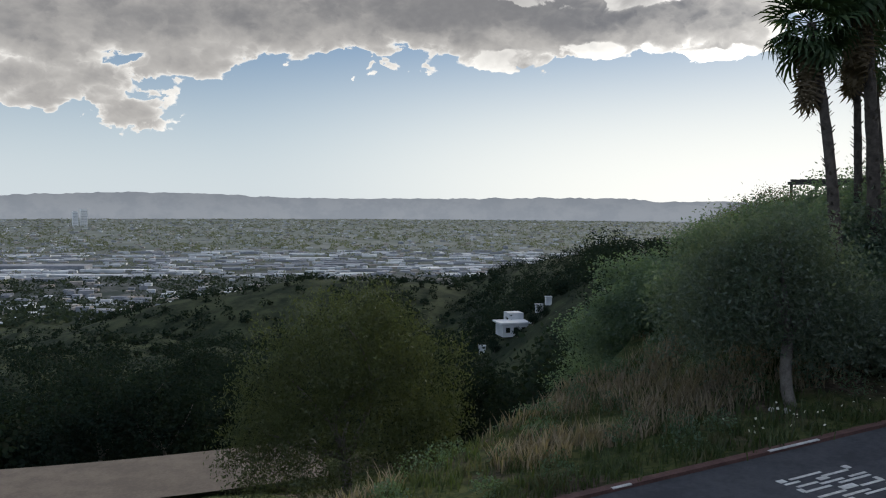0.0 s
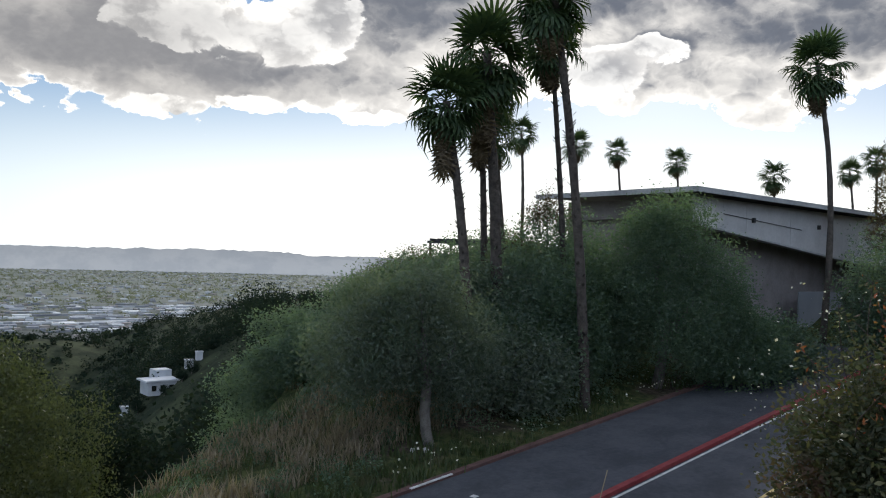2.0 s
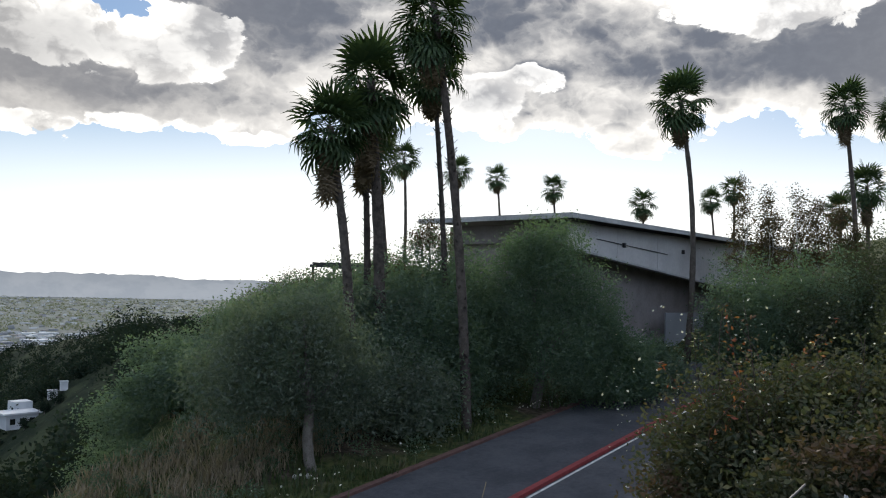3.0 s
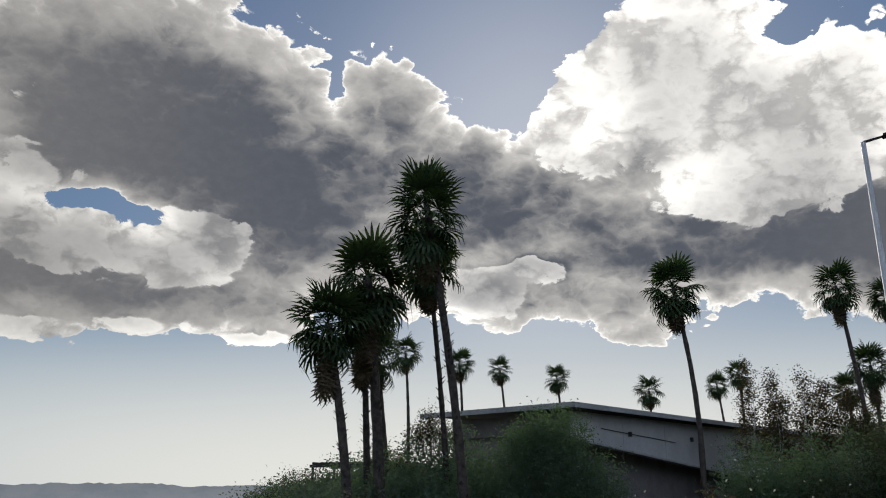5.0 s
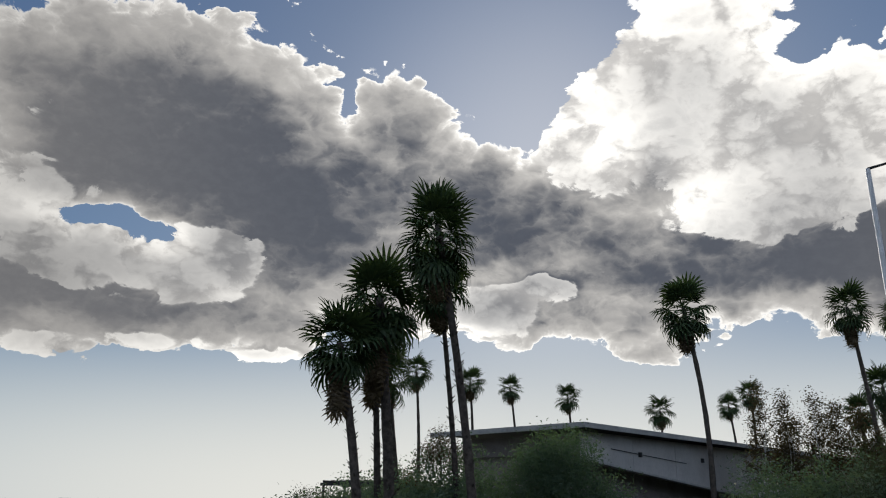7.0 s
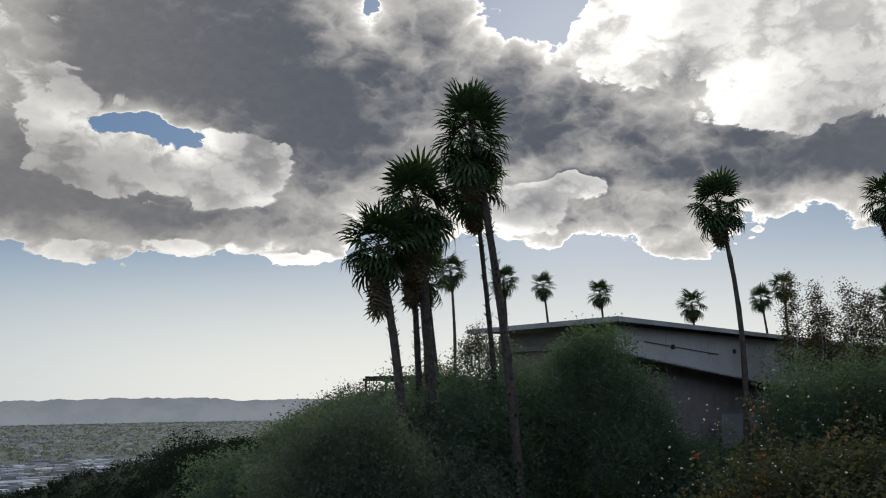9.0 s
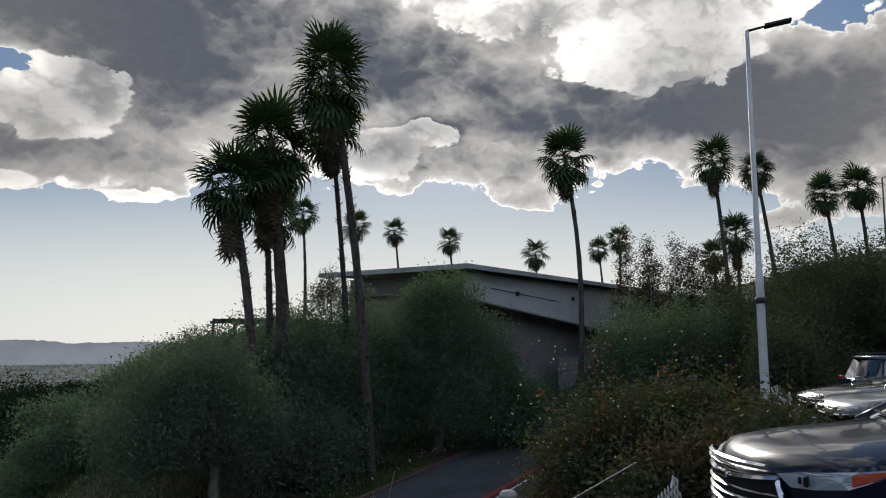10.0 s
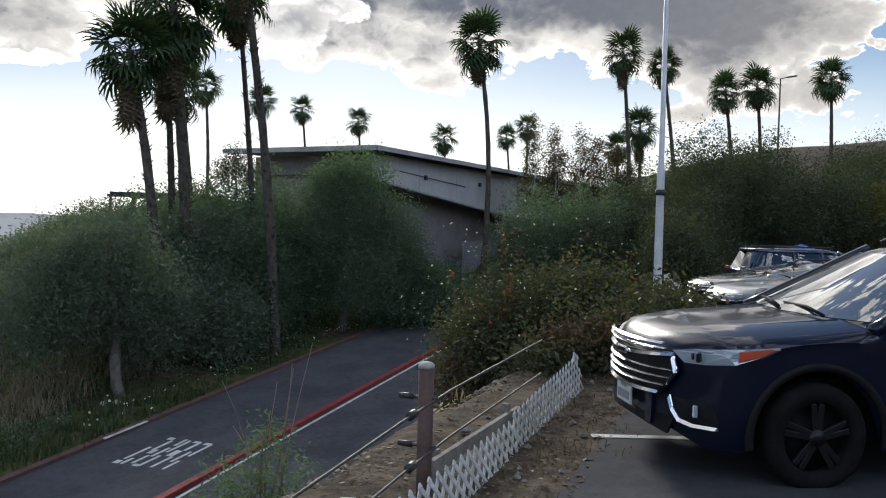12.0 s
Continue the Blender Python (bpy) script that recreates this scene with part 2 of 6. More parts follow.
    haze = T.math("MULTIPLY", T.step(T.math("MULTIPLY", el, -1.0), -13.0, 1.0), T.step(dot.outputs["Value"], 0.55, 0.95))
    base = T.mix(T.math("MULTIPLY", haze, 0.8), base, HAZE)
    col = T.mix(cover, base, cloud)
    nt.links.new(col, bg.inputs["Color"])
    bg.inputs["Strength"].default_value = 1.0
    lamp = bpy.data.lights.new("sun", "SUN")
    lamp.energy, lamp.angle, lamp.color = 1.6, radians(12), (1.0, 0.95, 0.88)
    ob = new("sun", lamp)
    ob.matrix_world = look(s * 100, (0, 0, 0))


SKY_GAIN = 0.066
LIT_FAR, LIT_NEAR = (0.82, 0.80, 0.76, 1), (1.55, 1.51, 1.43, 1)
DARK_FAR, DARK_NEAR = (0.165, 0.165, 0.172, 1), (0.088, 0.098, 0.122, 1)
MID_FAR, MID_NEAR = (0.31, 0.30, 0.292, 1), (0.47, 0.456, 0.44, 1)
LIT_BACK, DARK_BACK = (2.10, 2.50, 3.15, 1), (1.05, 1.30, 1.70, 1)
HAZE = (0.88, 0.86, 0.79, 1)
HAZE_COOL = (0.53, 0.59, 0.63, 1)
make_sky()

# ---- materials ------------------------------------------------------------


def material(name, c1, c2, scale=3.0, rough=0.8, metal=0.0, bump=0.0, bump_scale=40.0, vary=0.0, detail=5.0, coat=0.0, spec=0.4):
    """Two colours mixed by coarse and fine noise, with fine relief and a shift per object."""
    m = bpy.data.materials.new(name)
    m.use_nodes = True
    T = Tree(m.node_tree)
    b = m.node_tree.nodes["Principled BSDF"]
    tc = T.node("ShaderNodeTexCoord")
    v = tc.outputs["Object"]
    n = T.noise(v, scale, detail, 0.6)
    f = T.noise(v, scale * 9, 3.0, 0.6)
    k = T.step(T.math("ADD", T.math("MULTIPLY", n, 0.65), T.math("MULTIPLY", f, 0.35)), 0.36, 0.64)
    col = T.mix(k, (*c1, 1), (*c2, 1))
    if vary:
        rnd = T.node("ShaderNodeObjectInfo").outputs["Random"]
        col = T.mix(1.0, col, T.mix(rnd, (1 - vary,) * 3 + (1,), (1 + vary,) * 3 + (1,)), "MULTIPLY")
    T.link(col, b.inputs["Base Color"])
    b.inputs["Roughness"].default_value, b.inputs["Metallic"].default_value = rough, metal
    b.inputs["Specular IOR Level"].default_value = spec
    b.inputs["Coat Weight"].default_value = coat
    b.inputs["Coat Roughness"].default_value = 0.04
    if bump:
        bn = T.node("ShaderNodeBump")
        bn.inputs["Strength"].default_value, bn.inputs["Distance"].default_value = bump, 0.02
        T.link(T.noise(v, bump_scale, 4.0, 0.6), bn.inputs["Height"])
        T.link(bn.outputs[0], b.inputs["Normal"])
    return m


def leaf_material(name, c1, c2, c3=None, glow=0.35, gloss=0.02):
    """Leaves: colour differs from leaf to leaf, and light comes through them."""
    m = bpy.data.materials.new(name)
    m.use_nodes = True
    nt = m.node_tree
    nt.nodes.clear()
    T = Tree(nt)
    out = T.node("ShaderNodeOutputMaterial")
    geo = T.node("ShaderNodeNewGeometry")
    tc = T.node("ShaderNodeTexCoord")
    col = T.mix(geo.outputs["Random Per Island"], (*c1, 1), (*c2, 1))
    if c3:
        col = T.mix(T.step(T.noise(tc.outputs["Object"], 0.7, 3.0), 0.52, 0.66), col, (*c3, 1))
    di, tr, mx = T.node("ShaderNodeBsdfDiffuse"), T.node("ShaderNodeBsdfTranslucent"), T.node("ShaderNodeMixShader")
    gl, mg = T.node("ShaderNodeBsdfGlossy"), T.node("ShaderNodeMixShader")
    gl.inputs["Roughness"].default_value = 0.45
    T.link(col, di.inputs[0])
    T.link(T.mix(1.0, col, (1.15, 1.2, 0.6, 1), "MULTIPLY"), tr.inputs[0])
    mx.inputs[0].default_value = glow
    nt.links.new(di.outputs[0], mx.inputs[1])
    nt.links.new(tr.outputs[0], mx.inputs[2])
    mg.inputs[0].default_value = gloss
    nt.links.new(mx.outputs[0], mg.inputs[1])
    nt.links.new(gl.outputs[0], mg.inputs[2])
    nt.links.new(mg.outputs[0], out.inputs[0])
    return m


def plain(name, c, rough=0.5, metal=0.0, coat=0.0, spec=0.5):
    return material(name, tuple(v * 0.93 for v in c), c, 6.0, rough, metal, 0.0, 40, 0.0, 3.0, coat, spec)


def glass_material(name, tint, alpha_mix):
    m = bpy.data.materials.new(name)
    m.use_nodes = True
    b = m.node_tree.nodes["Principled BSDF"]
    b.inputs["Base Color"].default_value = (*tint, 1)
    b.inputs["Roughness"].default_value, b.inputs["IOR"].default_value = 0.03, 1.6
    b.inputs["Specular IOR Level"].default_value = 0.9
    b.inputs["Coat Weight"].default_value, b.inputs["Coat Roughness"].default_value = alpha_mix, 0.02
    return m


def ground_material():
    """Dry soil and sparse weeds near by, scrub green on the hills, mixed greys and greens in the valley, paled with
    distance as haze.
    """
    m = bpy.data.materials.new("hill_soil")
    m.use_nodes = True
    T = Tree(m.node_tree)
    b = m.node_tree.nodes["Principled BSDF"]
    tc = T.node("ShaderNodeTexCoord")
    v = tc.outputs["Object"]
    xyz = T.node("ShaderNodeSeparateXYZ")
    T.link(v, xyz.inputs[0])
    soil = T.mix(T.step(T.noise(v, 3.2, 7.0, 0.7), 0.38, 0.66), (0.048, 0.038, 0.028, 1), (0.135, 0.106, 0.078, 1))
    weed = T.mix(T.step(T.noise(v, 2.5, 5.0, 0.6), 0.4, 0.6), (0.035, 0.05, 0.018, 1), (0.085, 0.095, 0.035, 1))
    across = T.math("ADD", T.math("MULTIPLY", xyz.outputs[0], -UY), T.math("MULTIPLY", xyz.outputs[1], UX))
    green = T.math("MULTIPLY", T.step(T.noise(v, 0.16, 5.0, 0.6), 0.40, 0.52), T.step(across, 7.0, 12.0))
    near = T.mix(green, soil, weed)
    scrub = T.mix(T.step(T.noise(v, 0.08, 8.0, 0.68), 0.40, 0.62), (0.018, 0.027, 0.015, 1), (0.055, 0.066, 0.034, 1))
    hill = T.mix(T.step(xyz.outputs[1], 55.0, 110.0), near, scrub)
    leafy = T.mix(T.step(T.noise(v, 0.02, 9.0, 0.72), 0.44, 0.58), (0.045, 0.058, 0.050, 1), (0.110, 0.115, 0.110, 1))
    hazy_plain = T.mix(T.step(T.noise(v, 0.012, 9.0, 0.72), 0.44, 0.58), (0.150, 0.172, 0.145, 1), (0.215, 0.225, 0.205, 1))
    # aerial haze put into the colour: valley floor pales farther out
    town = T.mix(T.step(xyz.outputs[1], 900.0, 2000.0), leafy, hazy_plain)
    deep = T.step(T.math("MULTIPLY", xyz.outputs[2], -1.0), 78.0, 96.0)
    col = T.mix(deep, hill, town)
    T.link(col, b.inputs["Base Color"])
    b.inputs["Roughness"].default_value = 0.95
    b.inputs["Specular IOR Level"].default_value = 0.1
    bn = T.node("ShaderNodeBump")
    bn.inputs["Strength"].default_value, bn.inputs["Distance"].default_value = 0.6, 0.08
    T.link(T.noise(v, 6.0, 6.0, 0.65), bn.inputs["Height"])
    T.link(bn.outputs[0], b.inputs["Normal"])
    return m


M_GROUND = ground_material()
M_ASPHALT = material("asphalt", (0.050, 0.053, 0.061), (0.085, 0.088, 0.098), 0.6, 0.88, 0, 0.35, 120, 0.0, 5.0, 0.0, 0.25)
M_LOT = material("lot_asphalt", (0.036, 0.038, 0.044), (0.062, 0.064, 0.070), 0.8, 0.9, 0, 0.4, 110, 0.0, 5.0, 0.0, 0.2)
M_REDKERB = material("red_kerb_paint", (0.19, 0.022, 0.026), (0.28, 0.050, 0.050), 2.5, 0.7, 0, 0.3, 60)
M_FADED = material("faded_red_kerb", (0.085, 0.045, 0.040), (0.145, 0.080, 0.068), 1.6, 0.9, 0, 0.3, 60)
M_WHITE = material("road_white", (0.48, 0.48, 0.46), (0.72, 0.72, 0.70), 4.0, 0.7)
M_YELLOW = material("road_yellow", (0.42, 0.30, 0.09), (0.58, 0.44, 0.16), 4.0, 0.7)
M_BARK = material("palm_bark", (0.045, 0.037, 0.031), (0.105, 0.088, 0.073), 4.0, 0.95, 0, 0.9, 24, 0.15)
M_TREEBARK = material("tree_bark", (0.10, 0.088, 0.075), (0.20, 0.18, 0.16), 3.0, 0.9, 0, 0.8, 20)
M_BIRCH = material("pale_bark", (0.35, 0.33, 0.30), (0.62, 0.60, 0.56), 3.0, 0.8, 0, 0.4, 20)
M_PALM = leaf_material("palm_leaf", (0.035, 0.065, 0.030), (0.070, 0.105, 0.045), None, 0.25)
M_SKIRT = leaf_material("dead_palm_leaf", (0.10, 0.075, 0.045), (0.17, 0.13, 0.08), None, 0.2)
M_PEPPER = leaf_material("olive_leaf", (0.060, 0.075, 0.036), (0.105, 0.122, 0.058), (0.075, 0.095, 0.044), 0.4)
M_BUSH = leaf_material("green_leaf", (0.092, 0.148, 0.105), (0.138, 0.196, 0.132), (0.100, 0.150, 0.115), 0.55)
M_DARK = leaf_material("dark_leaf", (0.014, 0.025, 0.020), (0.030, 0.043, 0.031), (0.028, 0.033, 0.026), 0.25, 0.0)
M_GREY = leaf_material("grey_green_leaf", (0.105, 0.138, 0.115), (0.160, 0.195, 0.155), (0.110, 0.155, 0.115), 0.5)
M_RUST = leaf_material("rusty_leaf", (0.042, 0.060, 0.034), (0.095, 0.092, 0.052), (0.120, 0.074, 0.050), 0.4)
M_TOWER = material("tower_wall", (0.70, 0.70, 0.69), (0.80, 0.80, 0.79), 0.05, 0.8)
# far tree leaf, lightened and greyed so its colour carries the haze
M_HAZEDTREES = leaf_material("hazed_valley_leaf", (0.128, 0.142, 0.128), (0.168, 0.180, 0.160), None, 0.6, 0.0)
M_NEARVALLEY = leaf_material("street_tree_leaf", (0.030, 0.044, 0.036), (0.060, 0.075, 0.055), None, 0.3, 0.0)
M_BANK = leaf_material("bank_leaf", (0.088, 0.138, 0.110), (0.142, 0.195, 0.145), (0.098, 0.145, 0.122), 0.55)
M_TWIG = material("brown_twig", (0.05, 0.036, 0.028), (0.10, 0.07, 0.055), 4.0, 0.9)
M_REDLEAF = leaf_material("red_new_leaf", (0.20, 0.055, 0.035), (0.26, 0.13, 0.06), None, 0.4)
M_SLOPE = leaf_material("slope_leaf", (0.050, 0.066, 0.040), (0.088, 0.104, 0.060), (0.062, 0.078, 0.048), 0.4)
M_FLOWER = leaf_material("pale_seed", (0.55, 0.52, 0.45), (0.75, 0.72, 0.65), None, 0.3)
M_BROWNLEAF = leaf_material("autumn_leaf", (0.050, 0.045, 0.026), (0.135, 0.095, 0.050), (0.062, 0.066, 0.036), 0.25)
M_YELLOWLEAF = leaf_material("yellow_green_leaf", (0.10, 0.105, 0.03), (0.17, 0.155, 0.045), None, 0.4)
M_GRASS = leaf_material("grass_blade", (0.052, 0.080, 0.036), (0.095, 0.120, 0.052), (0.115, 0.110, 0.065), 0.45)
M_DRY = leaf_material("dry_grass", (0.19, 0.155, 0.115), (0.33, 0.27, 0.205), None, 0.4)
M_STUCCO = material("grey_stucco", (0.44, 0.43, 0.425), (0.53, 0.52, 0.51), 0.5, 0.9, 0, 0.2, 50)
M_BROWN = material("brown_wall", (0.22, 0.195, 0.195), (0.29, 0.26, 0.255), 0.7, 0.9, 0, 0.2, 50)
M_ROOF = material("roof_edge", (0.30, 0.30, 0.30), (0.45, 0.45, 0.44), 0.7, 0.7)
M_DARKMETAL = material("dark_metal", (0.03, 0.03, 0.032), (0.055, 0.055, 0.058), 5, 0.5, 0.3)
M_GALV = material("painted_pole", (0.50, 0.51, 0.52), (0.66, 0.67, 0.68), 2.0, 0.5, 0.1, 0.1, 30)
M_POST = material("brown_steel", (0.085, 0.050, 0.045), (0.125, 0.075, 0.065), 4.0, 0.6, 0.2, 0.2, 40)
M_CAP = material("post_cap", (0.30, 0.29, 0.28), (0.44, 0.43, 0.41), 8.0, 0.7, 0.0)
M_CABLE = material("steel_cable", (0.055, 0.052, 0.050), (0.10, 0.097, 0.092), 20, 0.6, 0.3)
M_LATTICE = material("white_lattice", (0.58, 0.58, 0.56), (0.76, 0.76, 0.74), 5.0, 0.6, 0, 0.2, 40, 0.06)
M_PLANK = material("grey_plank", (0.15, 0.14, 0.125), (0.26, 0.245, 0.22), 3.0, 0.9, 0, 0.6, 30)
M_STONE = material("pale_stone", (0.42, 0.40, 0.37), (0.62, 0.60, 0.56), 5.0, 0.9, 0, 0.4, 30)
M_WHITEWALL = material("white_building", (0.42, 0.44, 0.46), (0.66, 0.67, 0.68), 0.02, 0.8, 0, 0, 40, 0.2)
M_TANWALL = material("tan_building", (0.26, 0.23, 0.205), (0.42, 0.38, 0.34), 0.02, 0.9)
M_GREYWALL = material("grey_building", (0.20, 0.21, 0.23), (0.33, 0.34, 0.36), 0.02, 0.9)
M_PAINT = plain("dark_blue_paint", (0.005, 0.007, 0.020), 0.30, 0.0, 0.65, 0.12)
M_SILVER = plain("silver_paint", (0.22, 0.23, 0.25), 0.3, 0.4, 0.8)
M_BLUEPAINT = plain("blue_paint", (0.035, 0.05, 0.085), 0.25, 0.4, 1.0)
M_BLACKPAINT = plain("black_paint", (0.012, 0.012, 0.013), 0.22, 0.2, 1.0)
M_CHROME = plain("chrome", (0.75, 0.75, 0.76), 0.12, 1.0)
M_RIM = material("dark_rim", (0.010, 0.010, 0.011), (0.016, 0.016, 0.017), 8, 0.4, 0.3)
M_RUBBER = material("rubber", (0.006, 0.006, 0.006), (0.011, 0.011, 0.011), 8, 0.9, 0, 0.3, 60, 0, 3.0, 0.0, 0.15)
M_BLACK = material("black_plastic", (0.006, 0.006, 0.007), (0.011, 0.011, 0.012), 8, 0.7, 0, 0, 40, 0, 3.0, 0.0, 0.2)
M_GLASS = glass_material("dark_glass", (0.012, 0.014, 0.015), 1.0)
M_WINDSHIELD = glass_material("windshield_glass", (0.05, 0.06, 0.06), 1.0)
M_LENS = glass_material("lamp_lens", (0.34, 0.39, 0.45), 1.0)
M_AMBER = plain("orange_reflector", (0.55, 0.09, 0.04), 0.25, 0.0, 1.0)
M_REDLENS = plain("red_lens", (0.40, 0.02, 0.02), 0.25, 0.0, 1.0)
M_BLUECLOTH = material("blue_canopy", (0.03, 0.09, 0.32), (0.05, 0.13, 0.42), 2, 0.8)


def ridge_material():
    """Distant mountains seen through many kilometres of air: the haze is put in as emission."""
    m = bpy.data.materials.new("hazy_mountain_glow")
    m.use_nodes = True
    T = Tree(m.node_tree)
    b = m.node_tree.nodes["Principled BSDF"]
    tc = T.node("ShaderNodeTexCoord")
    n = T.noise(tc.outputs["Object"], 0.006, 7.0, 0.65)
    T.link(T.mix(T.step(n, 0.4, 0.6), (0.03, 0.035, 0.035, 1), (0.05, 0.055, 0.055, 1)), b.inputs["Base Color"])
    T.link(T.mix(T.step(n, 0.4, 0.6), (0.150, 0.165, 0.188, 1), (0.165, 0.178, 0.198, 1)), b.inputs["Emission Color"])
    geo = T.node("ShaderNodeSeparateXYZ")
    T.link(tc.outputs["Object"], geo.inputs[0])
    # haze glow painted stronger towards the foot of the mountains
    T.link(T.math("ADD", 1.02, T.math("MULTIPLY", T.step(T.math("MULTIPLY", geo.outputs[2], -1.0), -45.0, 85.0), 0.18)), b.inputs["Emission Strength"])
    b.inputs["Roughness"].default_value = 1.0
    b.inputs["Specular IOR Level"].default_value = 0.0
    return m


M_RIDGE = ridge_material()

# ---- building blocks ----------------------------------------------------
rng = np.random.default_rng(7)


def mesh_from(name, verts, faces, mat, smooth=False):
    me = bpy.data.meshes.new(name)
    me.from_pydata([tuple(v) for v in verts], [], [tuple(f) for f in faces])
    me.materials.append(mat)
    if smooth:
        me.shade_smooth()
    me.update()
    return me


def quads_mesh(name, corners, mat):
    """A mesh of loose quads from an array (n, 4, 3)."""
    n = len(corners)
    me = bpy.data.meshes.new(name)
    me.vertices.add(n * 4)
    me.vertices.foreach_set("co", np.ascontiguousarray(corners, dtype=np.float32).ravel())
    me.loops.add(n * 4)
    me.loops.foreach_set("vertex_index", np.arange(n * 4, dtype=np.int32))
    me.polygons.add(n)
    me.polygons.foreach_set("loop_start", np.arange(0, n * 4, 4, dtype=np.int32))
    me.materials.append(mat)
    me.update(calc_edges=True)
    return me


def thing(name, m=None, label="", category="", group="", kind=""):
    ob = new(name)
    ob.empty_display_size = 0.2
    if m is not None:
        ob.matrix_world = m
    return tagged(ob, label, category, group, kind)


def part(name, data, material_, parent, label=""):
    """Links a bmesh or a mesh as ONE mesh object under a thing or a part."""
    if isinstance(data, bmesh.types.BMesh):
        me = bpy.data.meshes.new(name)
        data.to_mesh(me)
        data.free()
        me.materials.append(material_)
    else:
        me = data
    ob = new(name, me)
    ob.parent = parent
    return tagged(ob, label)


def smooth(ob):
    ob.data.shade_smooth()
    return ob


def box(bm, size, centre, turn=None, bevel=0.0):
    sx, sy, sz = size
    m = Matrix.Translation(centre) @ (turn if turn is not None else Matrix.Identity(4)) @ Matrix.Diagonal((sx, sy, sz, 1))
    made = bmesh.ops.create_cube(bm, size=1.0, matrix=m)
    if bevel:
        edges = list({e for v in made["verts"] for e in v.link_edges})
        bmesh.ops.bevel(bm, geom=edges, offset=bevel, segments=2, affect="EDGES", profile=0.5)
    return bm


def boxed(size, centre=(0, 0, 0), turn=None, bevel=0.0):
    return box(bmesh.new(), size, centre, turn, bevel)


def tube_mesh(name, points, radii, mat, sides=8, ring_wobble=0.0):
    """A tapered tube along points."""
    pts = [Vector(p) for p in points]
    verts, faces = [], []
    for i, p in enumerate(pts):
        t = (pts[min(i + 1, len(pts) - 1)] - pts[max(i - 1, 0)]).normalized()
        a = t.cross(Vector((0.3, 0.9, 0.2))).normalized()
        b = t.cross(a)
        for k in range(sides):
            ang = 2 * math.pi * k / sides
            r = radii[i] * (1 + ring_wobble * (rng.random() - 0.5))
            verts.append(p + (a * math.cos(ang) + b * math.sin(ang)) * r)
    for i in range(len(pts) - 1):
        for k in range(sides):
            k2 = (k + 1) % sides
            faces.append((i * sides + k, i * sides + k2, (i + 1) * sides + k2, (i + 1) * sides + k))
    faces.append(tuple(range(sides))[::-1])
    faces.append(tuple((len(pts) - 1) * sides + k for k in range(sides)))
    return mesh_from(name, verts, faces, mat, True)


def leaf_quads(centres, size, droop=0.0, slim=0.5):
    """Leaf-shaped quads with random turns at the centres."""
    n = len(centres)
    d = rng.normal(size=(n, 3))
    d[:, 2] = d[:, 2] * 0.7 - droop
    d /= np.linalg.norm(d, axis=1, keepdims=True)
    s = np.cross(d, rng.normal(size=(n, 3)))
    s /= np.linalg.norm(s, axis=1, keepdims=True) + 1e-9
    L = size * rng.uniform(0.6, 1.4, (n, 1))
    a = centres - d * L * 0.5
    b = centres + d * L * 0.5
    w = s * L * slim * 0.5
    mid = centres + d * L * 0.08
    return np.stack([a, mid + w, b, mid - w], axis=1)


def crown_points(blobs, clumps, per, spread, hollow=0.35):
    """Points in clumps, thicker towards the outside of overlapping ellipsoids."""
    blobs = np.asarray(blobs, float)
    vol = blobs[:, 3] * blobs[:, 4] * blobs[:, 5]
    pick = rng.choice(len(blobs), clumps, p=vol ** 0.7 / np.sum(vol ** 0.7))
    d = rng.normal(size=(clumps, 3))
    d /= np.linalg.norm(d, axis=1, keepdims=True)
    r = rng.uniform(0, 1, (clumps, 1)) ** hollow
    lump = 1 + 0.22 * np.sin(d[:, :1] * 5 + pick[:, None]) * np.cos(d[:, 1:2] * 6 + pick[:, None] * 2)
    c = blobs[pick, :3] + d * r * lump * blobs[pick, 3:6]
    p = np.repeat(c, per, axis=0) + rng.normal(size=(clumps * per, 3)) * spread
    return p


def limb(start, end, r0, r1, bend=0.15, n=5):
    s, e = Vector(start), Vector(end)
    off = Vector((rng.normal() * bend, rng.normal() * bend, rng.normal() * bend * 0.4)) * (e - s).length
    pts = [s.lerp(e, k / (n - 1)) + off * math.sin(math.pi * k / (n - 1)) for k in range(n)]
    return pts, [r0 + (r1 - r0) * k / (n - 1) for k in range(n)]


def tree(name, base, blobs, leaf, leaf_mat, bark, trunk_r, clumps, per, spread, label, category="tree", droop=0.0, slim=0.5, trunk_top=None, limbs=5, hollow=0.35, group=""):
    """A tree or shrub: tapered trunk, limbs into each part of the crown, and a crown of single leaves."""
    base = Vector(base)
    ob = thing(name, Matrix.Translation(base), label, category, group)
    rel = [(b[0] - base.x, b[1] - base.y, b[2] - base.z, *b[3:]) for b in blobs]
    mid = Vector(np.mean([r[:3] for r in rel], axis=0))
    fork = Vector(trunk_top) - base if trunk_top else mid * 0.45
    pts, rad = limb((0, 0, -0.6), fork, trunk_r, trunk_r * 0.7, 0.05, 6)
    part("trunk", tube_mesh("trunk", pts, rad, bark, 9, 0.15), bark, ob)
    order = sorted(rel, key=lambda r: -r[3] * r[5])[:limbs]
    for r in order:
        end = Vector(r[:3]) + Vector((0, 0, r[5] * 0.35))
        pts, rad = limb(fork, end, trunk_r * 0.55, trunk_r * 0.12, 0.12, 6)
        part("limb", tube_mesh("limb", pts, rad, bark, 6, 0.1), bark, ob)
    p = crown_points(rel, clumps, per, spread, hollow)
    part("crown", quads_mesh("crown", leaf_quads(p, leaf, droop, slim), leaf_mat), leaf_mat, ob)
    return ob


# ---- ground ---------------------------------------------------------------


